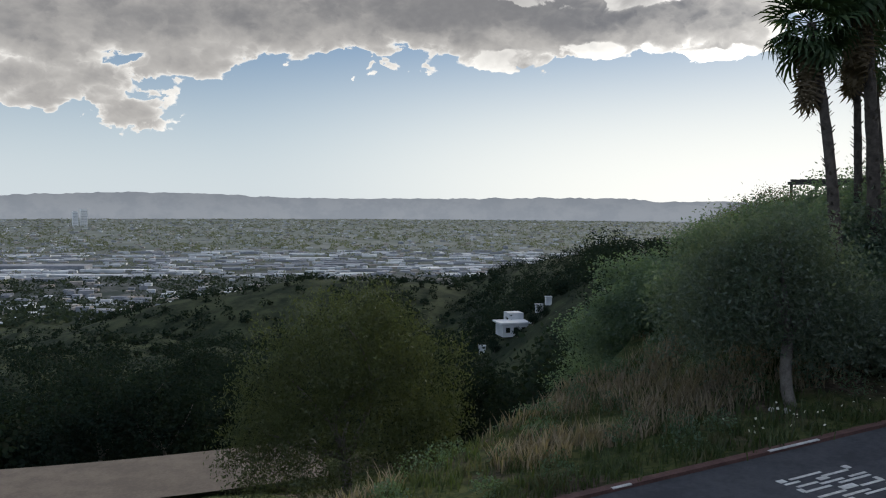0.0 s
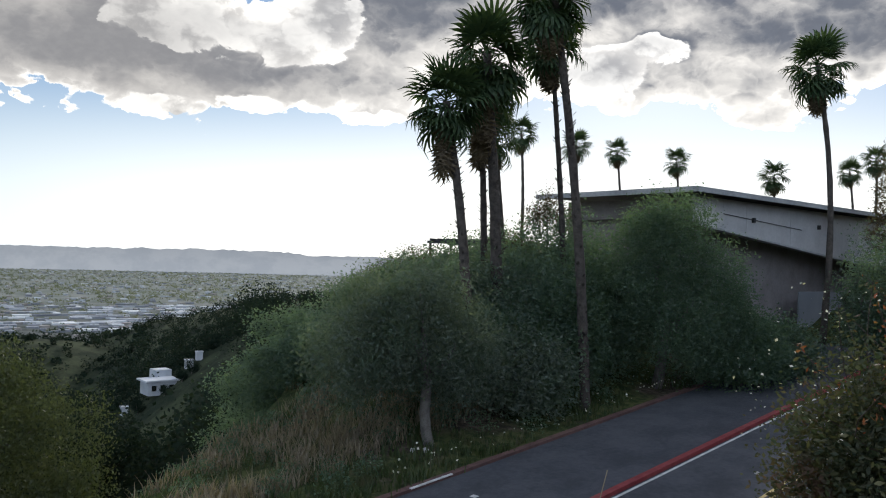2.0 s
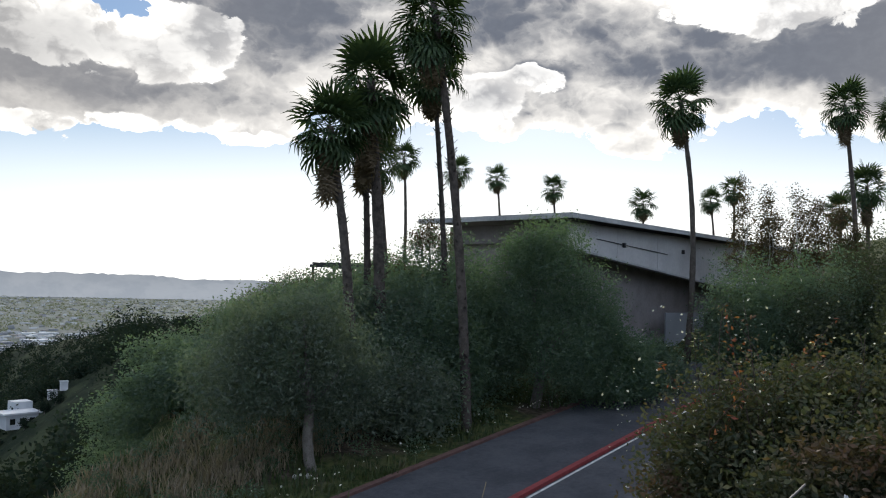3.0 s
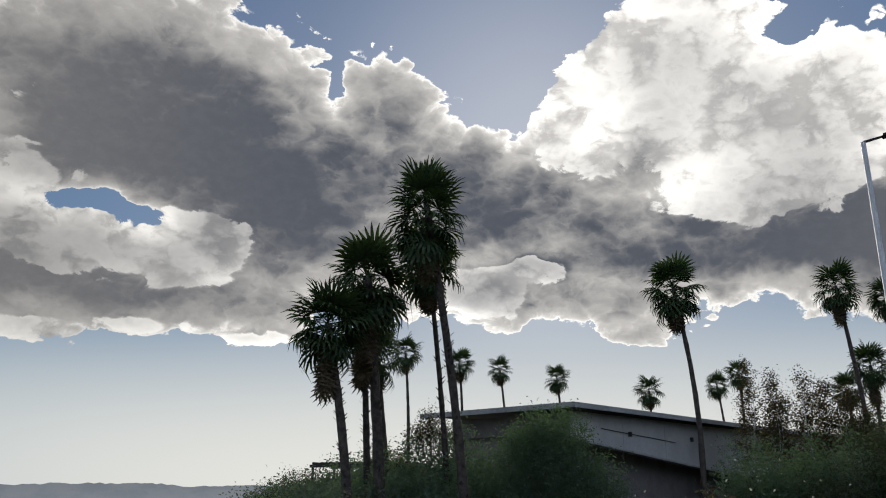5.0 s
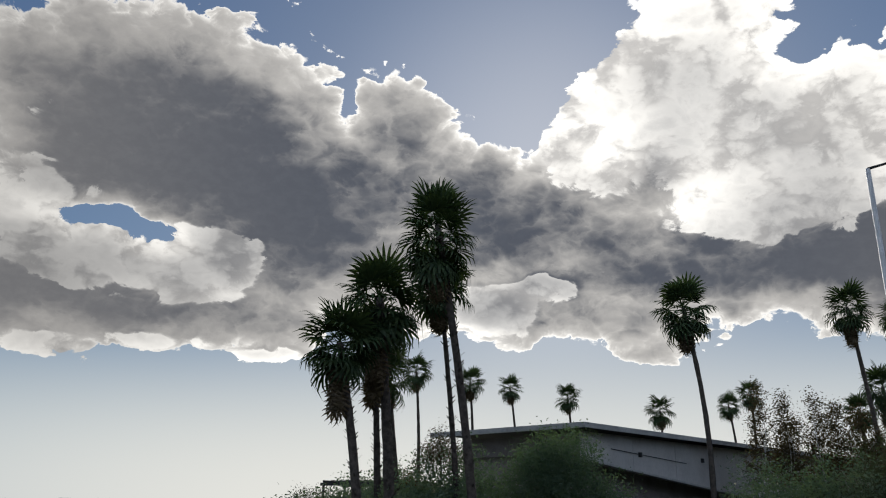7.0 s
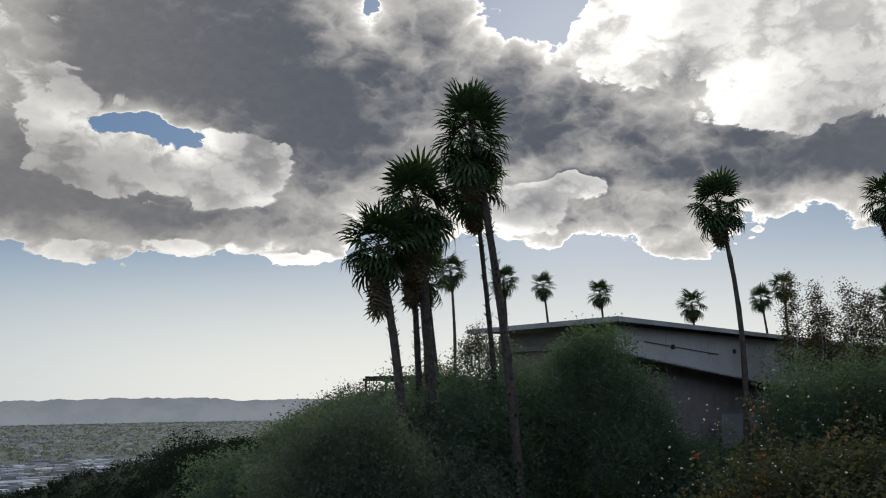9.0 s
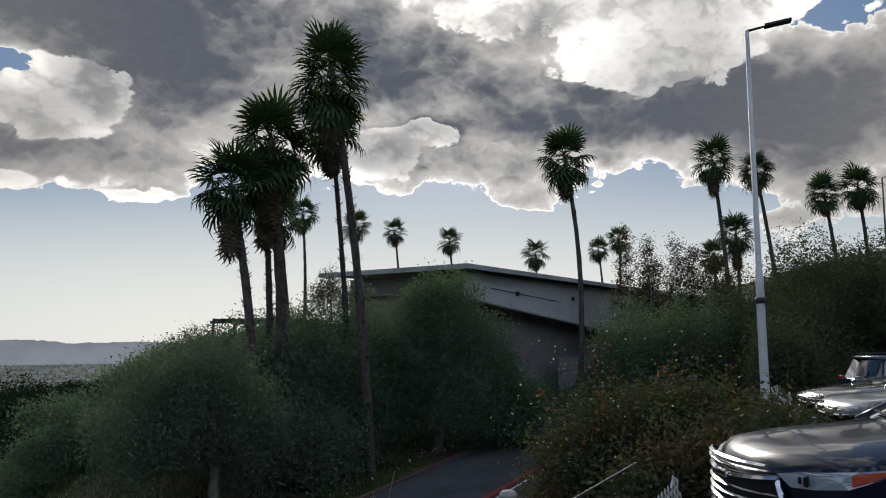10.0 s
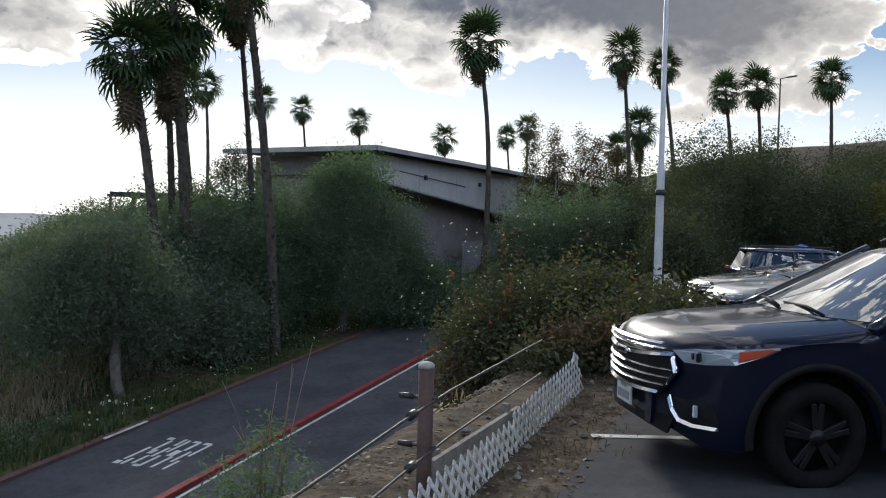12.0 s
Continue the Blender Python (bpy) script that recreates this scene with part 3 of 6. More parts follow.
def make_ground():
    radii = np.concatenate([np.linspace(0.6, 60, 130), np.geomspace(60.6, 4900, 130)])
    ang = np.radians(np.concatenate([np.arange(-40, 90, 0.5), np.arange(90, 320, 3.0)]))
    A, Rr = np.meshgrid(ang, radii)
    X, Y = Rr * np.sin(A), Rr * np.cos(A)
    Z = ground_z(X, Y)
    fine = np.array([noise.noise((x * 0.9, y * 0.9, 0)) for x, y in zip(X.ravel(), Y.ravel())]).reshape(X.shape)
    U, L = to_uv(X, Y)
    on_road = (L > 5.5) & (L < 19.2) & (U < 84)
    on_lot = (L < 2.2)
    Z = Z + np.where(on_road | on_lot, 0, fine * np.where(Rr < 60, 0.10, 0.5))
    verts = [(0, 0, float(ground_z(0, 0)))] + list(zip(X.ravel(), Y.ravel(), Z.ravel()))
    na, nr = len(ang), len(radii)
    faces = []
    for i in range(nr - 1):
        for k in range(na):
            k2 = (k + 1) % na
            faces.append((1 + i * na + k, 1 + i * na + k2, 1 + (i + 1) * na + k2, 1 + (i + 1) * na + k))
    for k in range(na):
        faces.append((0, 1 + (k + 1) % na, 1 + k))
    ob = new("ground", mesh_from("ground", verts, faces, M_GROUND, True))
    tagged(ob, "dry scrubby hillside falling to a wide town valley", "ground", kind="structure")


make_ground()


def strip(name, u0, u1, l0, l1, lift, mat, label, category, zf, n=80, kind="structure", height=0.0):
    """A band of paving or paint along the road, with real thickness."""
    us = np.linspace(u0, u1, n)
    verts, faces = [], []
    for u in us:
        z = float(zf(u))
        for l in (l0, l1):
            verts.append((*uv(u, l), z + lift))
        for l in (l1, l0):
            verts.append((*uv(u, l), z + lift - max(height, 0.03)))
    for i in range(n - 1):
        for k in range(4):
            k2 = (k + 1) % 4
            faces.append((4 * i + k, 4 * (i + 1) + k, 4 * (i + 1) + k2, 4 * i + k2))
    faces += [(0, 1, 2, 3), (4 * n - 1, 4 * n - 2, 4 * n - 3, 4 * n - 4)]
    ob = new(name, mesh_from(name, verts, faces, mat))
    bm = bmesh.new()
    bm.from_mesh(ob.data)
    bmesh.ops.recalc_face_normals(bm, faces=bm.faces)
    bm.to_mesh(ob.data)
    bm.free()
    return tagged(ob, label, category, kind=kind)


strip("road", -70, 66, 6.6, 19.0, 0.0, M_ASPHALT, "dark asphalt road climbing the hillside", "road", road_z, 90)
strip("kerb_far", -30, 62, 19.0, 19.28, 0.10, M_FADED, "worn kerb with faded red paint along the bank", "kerb", road_z, 90, height=0.3)
strip("kerb_median", -30, 50, 14.08, 14.32, 0.13, M_REDKERB, "raised kerb painted red between two lanes", "kerb", road_z, 90, height=0.3)
strip("line_white", -30, 50, 13.90, 14.0, 0.006, M_WHITE, "thin white painted line beside the red kerb", "road marking", road_z, 90)
for l in (10.40, 10.62):
    strip("line_yellow", -30, 60, l, l + 0.11, 0.006, M_YELLOW, "yellow painted centre line on the asphalt", "road marking", road_z, 60)
for u, run in ((19.5, 1.9), (14.2, 0.6)):
    strip("kerb_patch", u, u + run, 18.99, 19.09, 0.106, M_WHITE, "white painted dash on the worn kerb", "road marking", road_z, 3)
strip("pavement_lot", -25, 62, -40, 1.25, 0.012, M_LOT, "grey asphalt of a hilltop car park", "pavement", lot_z, 40)


def make_lettering():
    """Long road letters, too worn and foreshortened to read: bars of their size."""
    ob = thing("road_lettering", Matrix.Translation((*uv(19.4, 16.5), float(road_z(19.4)))), "worn white road letters painted across the lane", "road marking")
    turn = Matrix.Rotation(math.atan2(UY, UX), 4, "Z") @ Matrix.Rotation(-math.atan(RISE), 4, "Y")
    bars = [(0.55, -0.80, 1.1, 0.09), (-0.75, -0.80, 0.7, 0.09), (1.08, -0.66, 0.18, 0.24), (-0.1, -0.62, 0.9, 0.10),
            (0.75, -0.36, 0.8, 0.10), (-0.65, -0.38, 0.9, 0.10), (0.05, -0.24, 0.5, 0.22), (1.1, -0.22, 0.16, 0.2),
            (0.6, 0.04, 1.1, 0.10), (-0.7, 0.02, 0.9, 0.10), (-1.12, 0.14, 0.16, 0.22), (0.9, 0.22, 0.6, 0.10), (0.0, 0.22, 0.8, 0.10),
            (-0.7, 0.36, 0.7, 0.10), (-0.05, 0.48, 0.34, 0.18), (0.5, 0.58, 0.9, 0.10), (-0.95, 0.62, 0.5, 0.10), (1.08, 0.74, 0.2, 0.22), (-0.3, 0.82, 1.1, 0.10), (-1.1, 0.84, 0.24, 0.2)]
    for u, l, a, b in bars:
        part("stroke", boxed((a, b, 0.006), turn @ Vector((u, l, 0.006)), turn), M_WHITE, ob)


make_lettering()


def make_stall_line():
    a, e = Vector((5.66, 3.80, 0.016)), Vector((7.65, 1.62, 0.016))
    d = e - a
    bm = boxed((d.length, 0.10, 0.006), (a + e) / 2, Matrix.Rotation(math.atan2(d.y, d.x), 4, "Z"))
    me = bpy.data.meshes.new("line_stall")
    bm.to_mesh(me)
    bm.free()
    me.materials.append(M_WHITE)
    tagged(new("line_stall", me), "white painted stall line on the car park", "road marking", kind="structure")


make_stall_line()

# ---- distance -------------------------------------------------------------


def make_ridge():
    """The mountain chain across the valley, with two farther chains behind its right end."""
    def chain(name, dist, azs, els, label, jag):
        verts, faces = [], []
        az = np.linspace(azs[0], azs[-1], 900)
        top = np.interp(az, azs, els)
        for k, a in enumerate(az):
            h = top[k] + 0.02 + jag * (noise.noise((a * 0.9, dist, 0)) + 0.6 * noise.noise((a * 2.7, dist, 5)) + 0.45 * abs(noise.noise((a * 8.0, dist, 9))))
            x, y = math.sin(radians(a)), math.cos(radians(a))
            for f in (0, 0.35, 0.7, 1.0):
                dd = dist * (0.965 + 0.03 * f)
                z = -105 + (dist * math.tan(radians(h)) + 1.9 + 105) * f ** 0.8 + (0 if f in (0, 1) else 10 * noise.noise((a * 1.5, f * 3, dist)))
                verts.append((x * dd, y * dd, z))
        for k in range(len(az) - 1):
            for j in range(3):
                faces.append((4 * k + j, 4 * (k + 1) + j, 4 * (k + 1) + j + 1, 4 * k + j + 1))
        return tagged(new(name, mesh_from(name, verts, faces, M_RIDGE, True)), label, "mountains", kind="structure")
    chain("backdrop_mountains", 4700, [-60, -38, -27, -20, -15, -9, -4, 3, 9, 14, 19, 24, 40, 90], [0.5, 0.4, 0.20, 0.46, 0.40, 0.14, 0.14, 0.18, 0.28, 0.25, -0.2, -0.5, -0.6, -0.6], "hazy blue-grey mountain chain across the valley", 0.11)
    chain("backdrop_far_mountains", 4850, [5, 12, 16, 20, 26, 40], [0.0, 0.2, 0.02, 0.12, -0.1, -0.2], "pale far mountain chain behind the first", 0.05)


make_ridge()


def boxes_stuff(name, places, mat, label, category):
    """Many small blocks in one mesh: x, y, z, length, width, height, turn."""
    verts, faces = [], []
    for x, y, z, a, b, h, t in places:
        c, s = math.cos(t), math.sin(t)
        i = len(verts)
        for dz in (0, h):
            for sx, sy in ((-1, -1), (1, -1), (1, 1), (-1, 1)):
                px, py = sx * a / 2, sy * b / 2
                verts.append((x + px * c - py * s, y + px * s + py * c, z + dz))
        faces += [(i + 4, i + 5, i + 6, i + 7), (i, i + 1, i + 5, i + 4), (i + 1, i + 2, i + 6, i + 5), (i + 2, i + 3, i + 7, i + 6), (i + 3, i, i + 4, i + 7)]
    return tagged(new(name, mesh_from(name, verts, faces, mat)), label, category, kind="stuff")


def make_town():
    near, tan, grey, roofs = [], [], [], []
    turn = 0.12

    def spot(a0, a1, r):
        a = radians(rng.uniform(a0, a1))
        return r * math.sin(a), r * math.cos(a)
    # the belt of warehouses, in rows along the railway
    for _ in range(430):
        row = rng.integers(0, 11)
        x, y = spot(-34, 20, 1120 + row * 52 + rng.normal() * 9)
        k = rng.random()
        item = (x, y, -100.5, rng.choice([14, 22, 34, 60]) * rng.uniform(0.7, 1.3), rng.uniform(6, 16), rng.uniform(2.0, 4.2), turn + rng.normal() * 0.03)
        (near if k < 0.5 else roofs if k < 0.62 else grey).append(item)
    # one long blue-grey hall
    grey.append((-560, 1180, -100.5, 150, 40, 7, turn))
    # houses among trees
    for _ in range(3000):
        x, y = spot(-36, 26, 560 + 3900 * rng.random() ** 1.25)
        z = float(ground_z(x, y))
        if z > -60:
            continue
        k = rng.random()
        item = (x, y, z - 0.5, rng.uniform(5, 15), rng.uniform(4, 9), rng.uniform(2.0, 4.6), turn + rng.normal() * 0.2)
        (near if k < 0.34 else tan if k < 0.62 else grey).append(item)
    boxes_stuff("warehouses", near, M_WHITEWALL, "white flat-roofed warehouses and houses on the valley floor", "buildings")
    boxes_stuff("bright_roofs", roofs, M_TOWER, "bright white warehouse roofs on the valley floor", "buildings")
    boxes_stuff("houses", tan, M_TANWALL, "tan houses scattered among trees on the valley floor", "buildings")
    boxes_stuff("grey_roofs", grey, M_GREYWALL, "grey flat-roofed industrial buildings on the valley floor", "buildings")

    # tree cover between the roofs: dark and close near the hills, thinner far out
    def cover(name, n, r0, r1, power, keep, size, mat, label):
        a, r = np.radians(rng.uniform(-36, 27, n)), r0 + (r1 - r0) * rng.random(n) ** power
        x, y = r * np.sin(a), r * np.cos(a)
        patch = np.sin(x * 0.011 + 2) * np.cos(y * 0.008) + 0.7 * np.sin(x * 0.031 + y * 0.017)
        ok = patch + rng.normal(size=n) * 0.7 > keep
        x, y = x[ok], y[ok]
        c = np.stack([x, y, ground_z(x, y) + size * 0.7], axis=1)
        q = np.repeat(c, 9, axis=0) + rng.normal(size=(len(c) * 9, 3)) * (size, size, size * 0.45)
        tagged(new(name, quads_mesh(name, leaf_quads(q, size, 0, 0.8), mat)), label, "trees", kind="stuff")
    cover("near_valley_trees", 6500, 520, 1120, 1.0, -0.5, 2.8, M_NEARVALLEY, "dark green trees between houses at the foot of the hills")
    # from here outwards the trees take the leaf colour with haze mixed in
    cover("belt_trees", 2400, 1100, 1750, 1.0, 0.1, 2.3, M_HAZEDTREES, "haze-paled trees in lines between the warehouses")
    cover("valley_trees", 9000, 1680, 4500, 1.1, -0.3, 3.6, M_HAZEDTREES, "haze-paled green street trees between the roofs of the valley")


make_town()


def make_tower(a, dist, w, h, label):
    x, y = dist * math.sin(radians(a)), dist * math.cos(radians(a))
    ob = thing("tower_block", Matrix.Translation((x, y, -100)) @ Matrix.Rotation(radians(-a + 12), 4, "Z"), label, "building")
    part("wall", boxed((w, w * 0.7, h), (0, 0, h / 2)), M_TOWER, ob)
    for k in range(9):
        part("window_band", boxed((w * 0.9, 0.5, h * 0.018), (0, -w * 0.35, h * (0.1 + 0.095 * k))), M_GREYWALL, ob)


make_tower(-23.0, 3300, 20, 56, "pale high-rise block standing on the valley floor")
make_tower(-22.5, 3330, 24, 64, "pale grey high-rise block beside another")


def find_house():
    """The terrace on the spur, about nine degrees below the car park."""
    for r in np.arange(120, 290, 2.0):
        x, y = 1.2 + r * math.sin(radians(6.3)), 2.1 + r * math.cos(radians(6.3))
        if math.degrees(math.atan2(float(ground_z(x, y)) - 1.96, r)) > -9.4:
            return x, y, r / 258
    return 29.7, 258.7, 1.0


HOUSE = find_house()


def shrub_stuff(name, n, where, size, leaves, leaf, mat, label):
    """Scrub that nobody could count."""
    pts = []
    while len(pts) < n:
        x, y, s = where()
        if not (HOUSE[0] - 9 < x < HOUSE[0] + 13 and HOUSE[1] - 34 < y < HOUSE[1] + 4):
            pts.append((x, y, s))
    pts = np.array(pts)
    z = ground_z(pts[:, 0], pts[:, 1])
    c = np.stack([pts[:, 0], pts[:, 1], z + pts[:, 2] * size * 0.30], axis=1)
    d = rng.normal(size=(n * leaves, 3))
    d /= np.linalg.norm(d, axis=1, keepdims=True)
    d *= rng.uniform(0.25, 1, (len(d), 1)) ** 0.5 * (1 + 0.25 * np.sin(d[:, :1] * 6) * np.cos(d[:, 1:2] * 7))
    p = np.repeat(c, leaves, axis=0) + d * np.repeat(pts[:, 2][:, None] * size * (0.62, 0.62, 0.50), leaves, axis=0)
    return tagged(new(name, quads_mesh(name, leaf_quads(p, leaf, 0, 0.7), mat)), label, "scrub", kind="stuff")


def polar(a0, a1, r0, r1, smin=0.5, smax=1.3):
    def f():
        a, r = radians(rng.uniform(a0, a1)), math.exp(rng.uniform(math.log(r0), math.log(r1)))
        return r * math.sin(a), r * math.cos(a), rng.uniform(smin, smax)
    return f


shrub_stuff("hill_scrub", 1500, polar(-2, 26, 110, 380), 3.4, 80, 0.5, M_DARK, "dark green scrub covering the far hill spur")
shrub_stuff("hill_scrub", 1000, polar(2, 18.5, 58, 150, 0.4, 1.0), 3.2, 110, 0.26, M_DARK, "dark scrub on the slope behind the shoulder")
# scrub out of view, added to darken the light-blocking hill behind
shrub_stuff("back_scrub", 500, polar(95, 300, 42, 110), 3.4, 40, 0.9, M_DARK, "unseen dark scrub on the hill added behind the car park")
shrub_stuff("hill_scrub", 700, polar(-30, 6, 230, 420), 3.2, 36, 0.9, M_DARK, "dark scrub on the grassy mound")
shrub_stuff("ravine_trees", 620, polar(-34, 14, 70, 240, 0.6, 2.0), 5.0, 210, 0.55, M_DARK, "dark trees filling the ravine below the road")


def make_far_house():
    x, y, k_ = HOUSE
    z = float(ground_z(x, y))
    ob = thing("far_house", Matrix.Translation((x, y, z)) @ Matrix.Rotation(0.25, 4, "Z") @ Matrix.Scale(k_, 4), "white flat-roofed house among trees in the ravine", "house")
    part("wall", boxed((8.5, 7, 4.0), (0, 0, 2.2)), M_WHITEWALL, ob)
    part("roof", boxed((10.5, 8, 0.5), (0, 0, 4.5)), M_WHITEWALL, ob, "white flat roof slab")
    part("wing", boxed((5, 5, 3), (2.8, 6, 5.2)), M_WHITEWALL, ob)
    for k in range(3):
        part("window", boxed((1.4, 0.1, 1.6), (-2.6 + 2.6 * k, -3.53, 2.4)), M_GLASS, ob)
    for dx, s in ((9.5, 2.4), (12.5, 2.0), (-9, 2.2)):
        xx, yy = x + dx * k_, y + 4
        g = thing("far_shed", Matrix.Translation((xx, yy, float(ground_z(xx, yy)))) @ Matrix.Scale(k_, 4), "small white outbuilding beside the far house", "shed")
        part("wall", boxed((s, s, 2.6), (0, 0, 1.3)), M_WHITEWALL, g)
        part("roof", boxed((s * 1.15, s * 1.15, 0.25), (0, 0, 2.7)), M_WHITEWALL, g)


make_far_house()
for dx, dy, h in ((-6.5, -7, 4.2), (5.5, -8, 3.4), (8.5, -5, 4.6), (0.5, -11, 2.6)):
    x, y = HOUSE[0] + dx * HOUSE[2], HOUSE[1] + dy * HOUSE[2]
    g, h = float(ground_z(x, y)), h * HOUSE[2]
    tree("garden_tree", (x, y, g), [(x, y, g + h * 0.62, h * 0.5, h * 0.5, h * 0.42), (x + h * 0.3, y, g + h * 0.4, h * 0.4, h * 0.4, h * 0.3)], 0.22, M_DARK, M_TREEBARK, 0.12, 120, 16, 0.22, "dark garden tree beside the far white house", group="garden trees")


def make_terrace():
    """The bare dirt track below the road."""
    us = np.linspace(0, 1, 30)
    verts, faces = [], []
    for k in us:
        x, y = -34 + 29 * k, 46 + 8.5 * k - 3 * math.sin(2 * k)
        for d in (-3.2, 3.2):
            verts.append((x - d * 0.25, y + d, -14.7 + 0.9 * k + 0.05 * d))
    for i in range(29):
        faces.append((2 * i, 2 * i + 2, 2 * i + 3, 2 * i + 1))
    me = mesh_from("track", verts, faces, material("dirt_track", (0.13, 0.105, 0.082), (0.19, 0.155, 0.12), 0.6, 0.95, 0, 0.4, 20))
    tagged(new("track", me), "bare tan dirt track below the road", "track", kind="structure")


make_terrace()

# ---- fan palms --------------------------------------------------------------


def frond_mesh(name, stalk, fan, blades, droop, mat, slim=0.056):
    """A fan leaf: a stalk, and narrow pleated blades that fold and droop towards their tips."""
    quads = []
    w = 0.022
    quads.append([(0, -w, 0), (0, w, 0), (stalk, w * 0.7, 0), (stalk, -w * 0.7, 0)])
    quads.append([(0, 0, -w), (0, 0, w), (stalk, 0, w * 0.7), (stalk, 0, -w * 0.7)])
    for k in range(blades):
        f = k / (blades - 1) * 2 - 1
        ang = f * radians(100)
        L = fan * (1.0 - 0.28 * abs(f) ** 2) * rng.uniform(0.88, 1.1)
        c, s = math.cos(ang), math.sin(ang)
        bw = fan * slim
        px, py = -s * bw, c * bw
        fold = 0.10 * fan * (1 if k % 2 else -1) * 0.35
        def at(r, side, z):
            return (stalk + c * r + px * side, s * r + py * side, z)
        z1, z2, z3 = -droop * L * 0.06 + fold, -droop * L * 0.28, -droop * L * rng.uniform(0.7, 1.05)
        quads.append([at(0.02, 0.2, 0), at(L * 0.5, 1.15, z1), at(L * 0.5, -1.15, z1), at(0.02, -0.2, 0)])
        quads.append([at(L * 0.5, 1.15, z1), at(L * 0.78, 0.75, z2), at(L * 0.78, -0.75, z2), at(L * 0.5, -1.15, z1)])
        quads.append([at(L * 0.78, 0.75, z2), at(L * (0.98 - 0.1 * droop), 0.1, z3), at(L * (0.98 - 0.1 * droop), -0.1, z3), at(L * 0.78, -0.75, z2)])
    return quads_mesh(name, np.array(quads, float), mat)


FRONDS = [frond_mesh("frond", 0.85, 1.15, 14, d, M_PALM) for d in (0.12, 0.25, 0.42, 0.65)]
DEAD = [frond_mesh("dead_frond", 0.7, 0.9, 11, 0.9, M_SKIRT) for _ in range(2)]


def palm(base, top, size, n, trunk_r, label, bend=(0, 0), skirt=0.0, tiers=1.0, group="fan palms", boots=0.0):
    """A fan palm: trunk with old leaf stubs, skirt of dead leaves, and single fronds all round the head."""
    base, top = Vector(base), Vector(top)
    ob = thing("fan_palm", Matrix.Translation(base), label, "palm tree", group)
    h = top - base
    pts, rad = [], []
    N = 26
    for k in range(N):
        f = k / (N - 1)
        p = h * f + Vector((bend[0], bend[1], 0)) * math.sin(math.pi * f) - Vector((0, 0, 0.8 * (1 - f) ** 4))
        pts.append(p)
        rad.append(trunk_r * 0.8 * (1.25 - 0.45 * f + 0.25 * max(0, 0.06 - f) / 0.06) * (1 + 0.05 * math.sin(k * 2.4)))
    part("trunk", tube_mesh("trunk", pts, rad, M_BARK, 10, 0.16), M_BARK, ob)
    if boots:
        stubs = []
        for k in range(int(h.length * 11 * boots)):
            f = rng.uniform(0.04, 0.97)
            p = h * f + Vector((bend[0], bend[1], 0)) * math.sin(math.pi * f)
            a = rng.uniform(0, 6.28)
            d = Vector((math.cos(a), math.sin(a), 0.9))
            q = p + Vector((math.cos(a), math.sin(a), 0)) * trunk_r * 0.8
            s = Vector((-math.sin(a), math.cos(a), 0)) * 0.05
            stubs.append([q - s, q + s, q + s * 0.6 + d * 0.16, q - s * 0.6 + d * 0.16])
        tagged(part("old_leaf_base", quads_mesh("old_leaf_base", np.array(stubs, float), M_BARK), M_BARK, ob, "broken stubs of old leaf bases"), kind="stuff")
    s = size / 1.9
    n = int(n * 0.95)
    for k in range(n):
        f = (k + 0.5) / n
        pitch = 78 - 132 * f ** 0.85 + rng.uniform(-12, 12)
        yaw = k * 137.5 + rng.uniform(-14, 14)
        lift = (0.22 - (1.15 * tiers - 0.65) * f) * s
        m = Matrix.Translation(h + Vector((0, 0, lift))) @ Matrix.Rotation(radians(yaw), 4, "Z") @ Matrix.Rotation(radians(-pitch), 4, "Y") @ Matrix.Rotation(radians(rng.uniform(-25, 25)), 4, "X")
        fr = new("frond", FRONDS[min(3, int(f * 3 + rng.random() * 1.2))])
        fr.parent = ob
        fr.matrix_local = m @ Matrix.Scale(s * rng.uniform(0.86, 1.12), 4)
    if skirt:
        for k in range(int(16 + 14 * skirt)):
            yaw, f = k * 137.5, rng.random()
            m = Matrix.Translation(h - Vector((0, 0, (0.75 * tiers - 0.25 + skirt * f) * s))) @ Matrix.Rotation(radians(yaw), 4, "Z") @ Matrix.Rotation(radians(rng.uniform(66, 84)), 4, "Y")
            fr = new("dead_frond", DEAD[k % 2])
            fr.parent = ob
            fr.matrix_local = m @ Matrix.Scale(s * rng.uniform(0.65, 0.9), 4)
    return ob


def gz(x, y):
    return float(ground_z(x, y))


# the tall ones on the bank
palm((17.3, 32.85, gz(17.3, 32.85)), (16.0, 33.35, 8.9), 2.05, 40, 0.25, "fan palm with leaning rough trunk and hanging dead skirt", (0.22, -0.1), 1.6, boots=1.0)
palm((19.75, 36.0, gz(19.75, 36.0)), (19.3, 36.3, 9.9), 2.0, 34, 0.20, "fan palm with straight trunk inside the palm group", (0, 0), 1.8, boots=1.0)
palm((19.35, 33.95, gz(19.35, 33.95)), (18.5, 34.4, 11.6), 2.25, 46, 0.30, "thick-trunked fan palm with a full crown", (0.1, 0), 2.2, 1.4, boots=1.0)
palm((22.2, 38.1, gz(22.2, 38.1)), (21.4, 38.6, 8.5), 1.6, 26, 0.15, "thin fan palm leaning behind thicker trunks", (0, 0), 0.6)
palm((21.7, 30.4, -4.5), (19.3, 30.4, 14.3), 2.05, 52, 0.24, "very tall fan palm rising from the road bank", (0.4, 0.1), 1.3, 1.9, boots=0.7)
palm((23.6, 34.7, gz(23.6, 34.7)), (22.5, 35.3, 13.2), 2.0, 36, 0.17, "tall slim fan palm close behind another", (0.1, 0), 1.0, 1.3, boots=0.5)
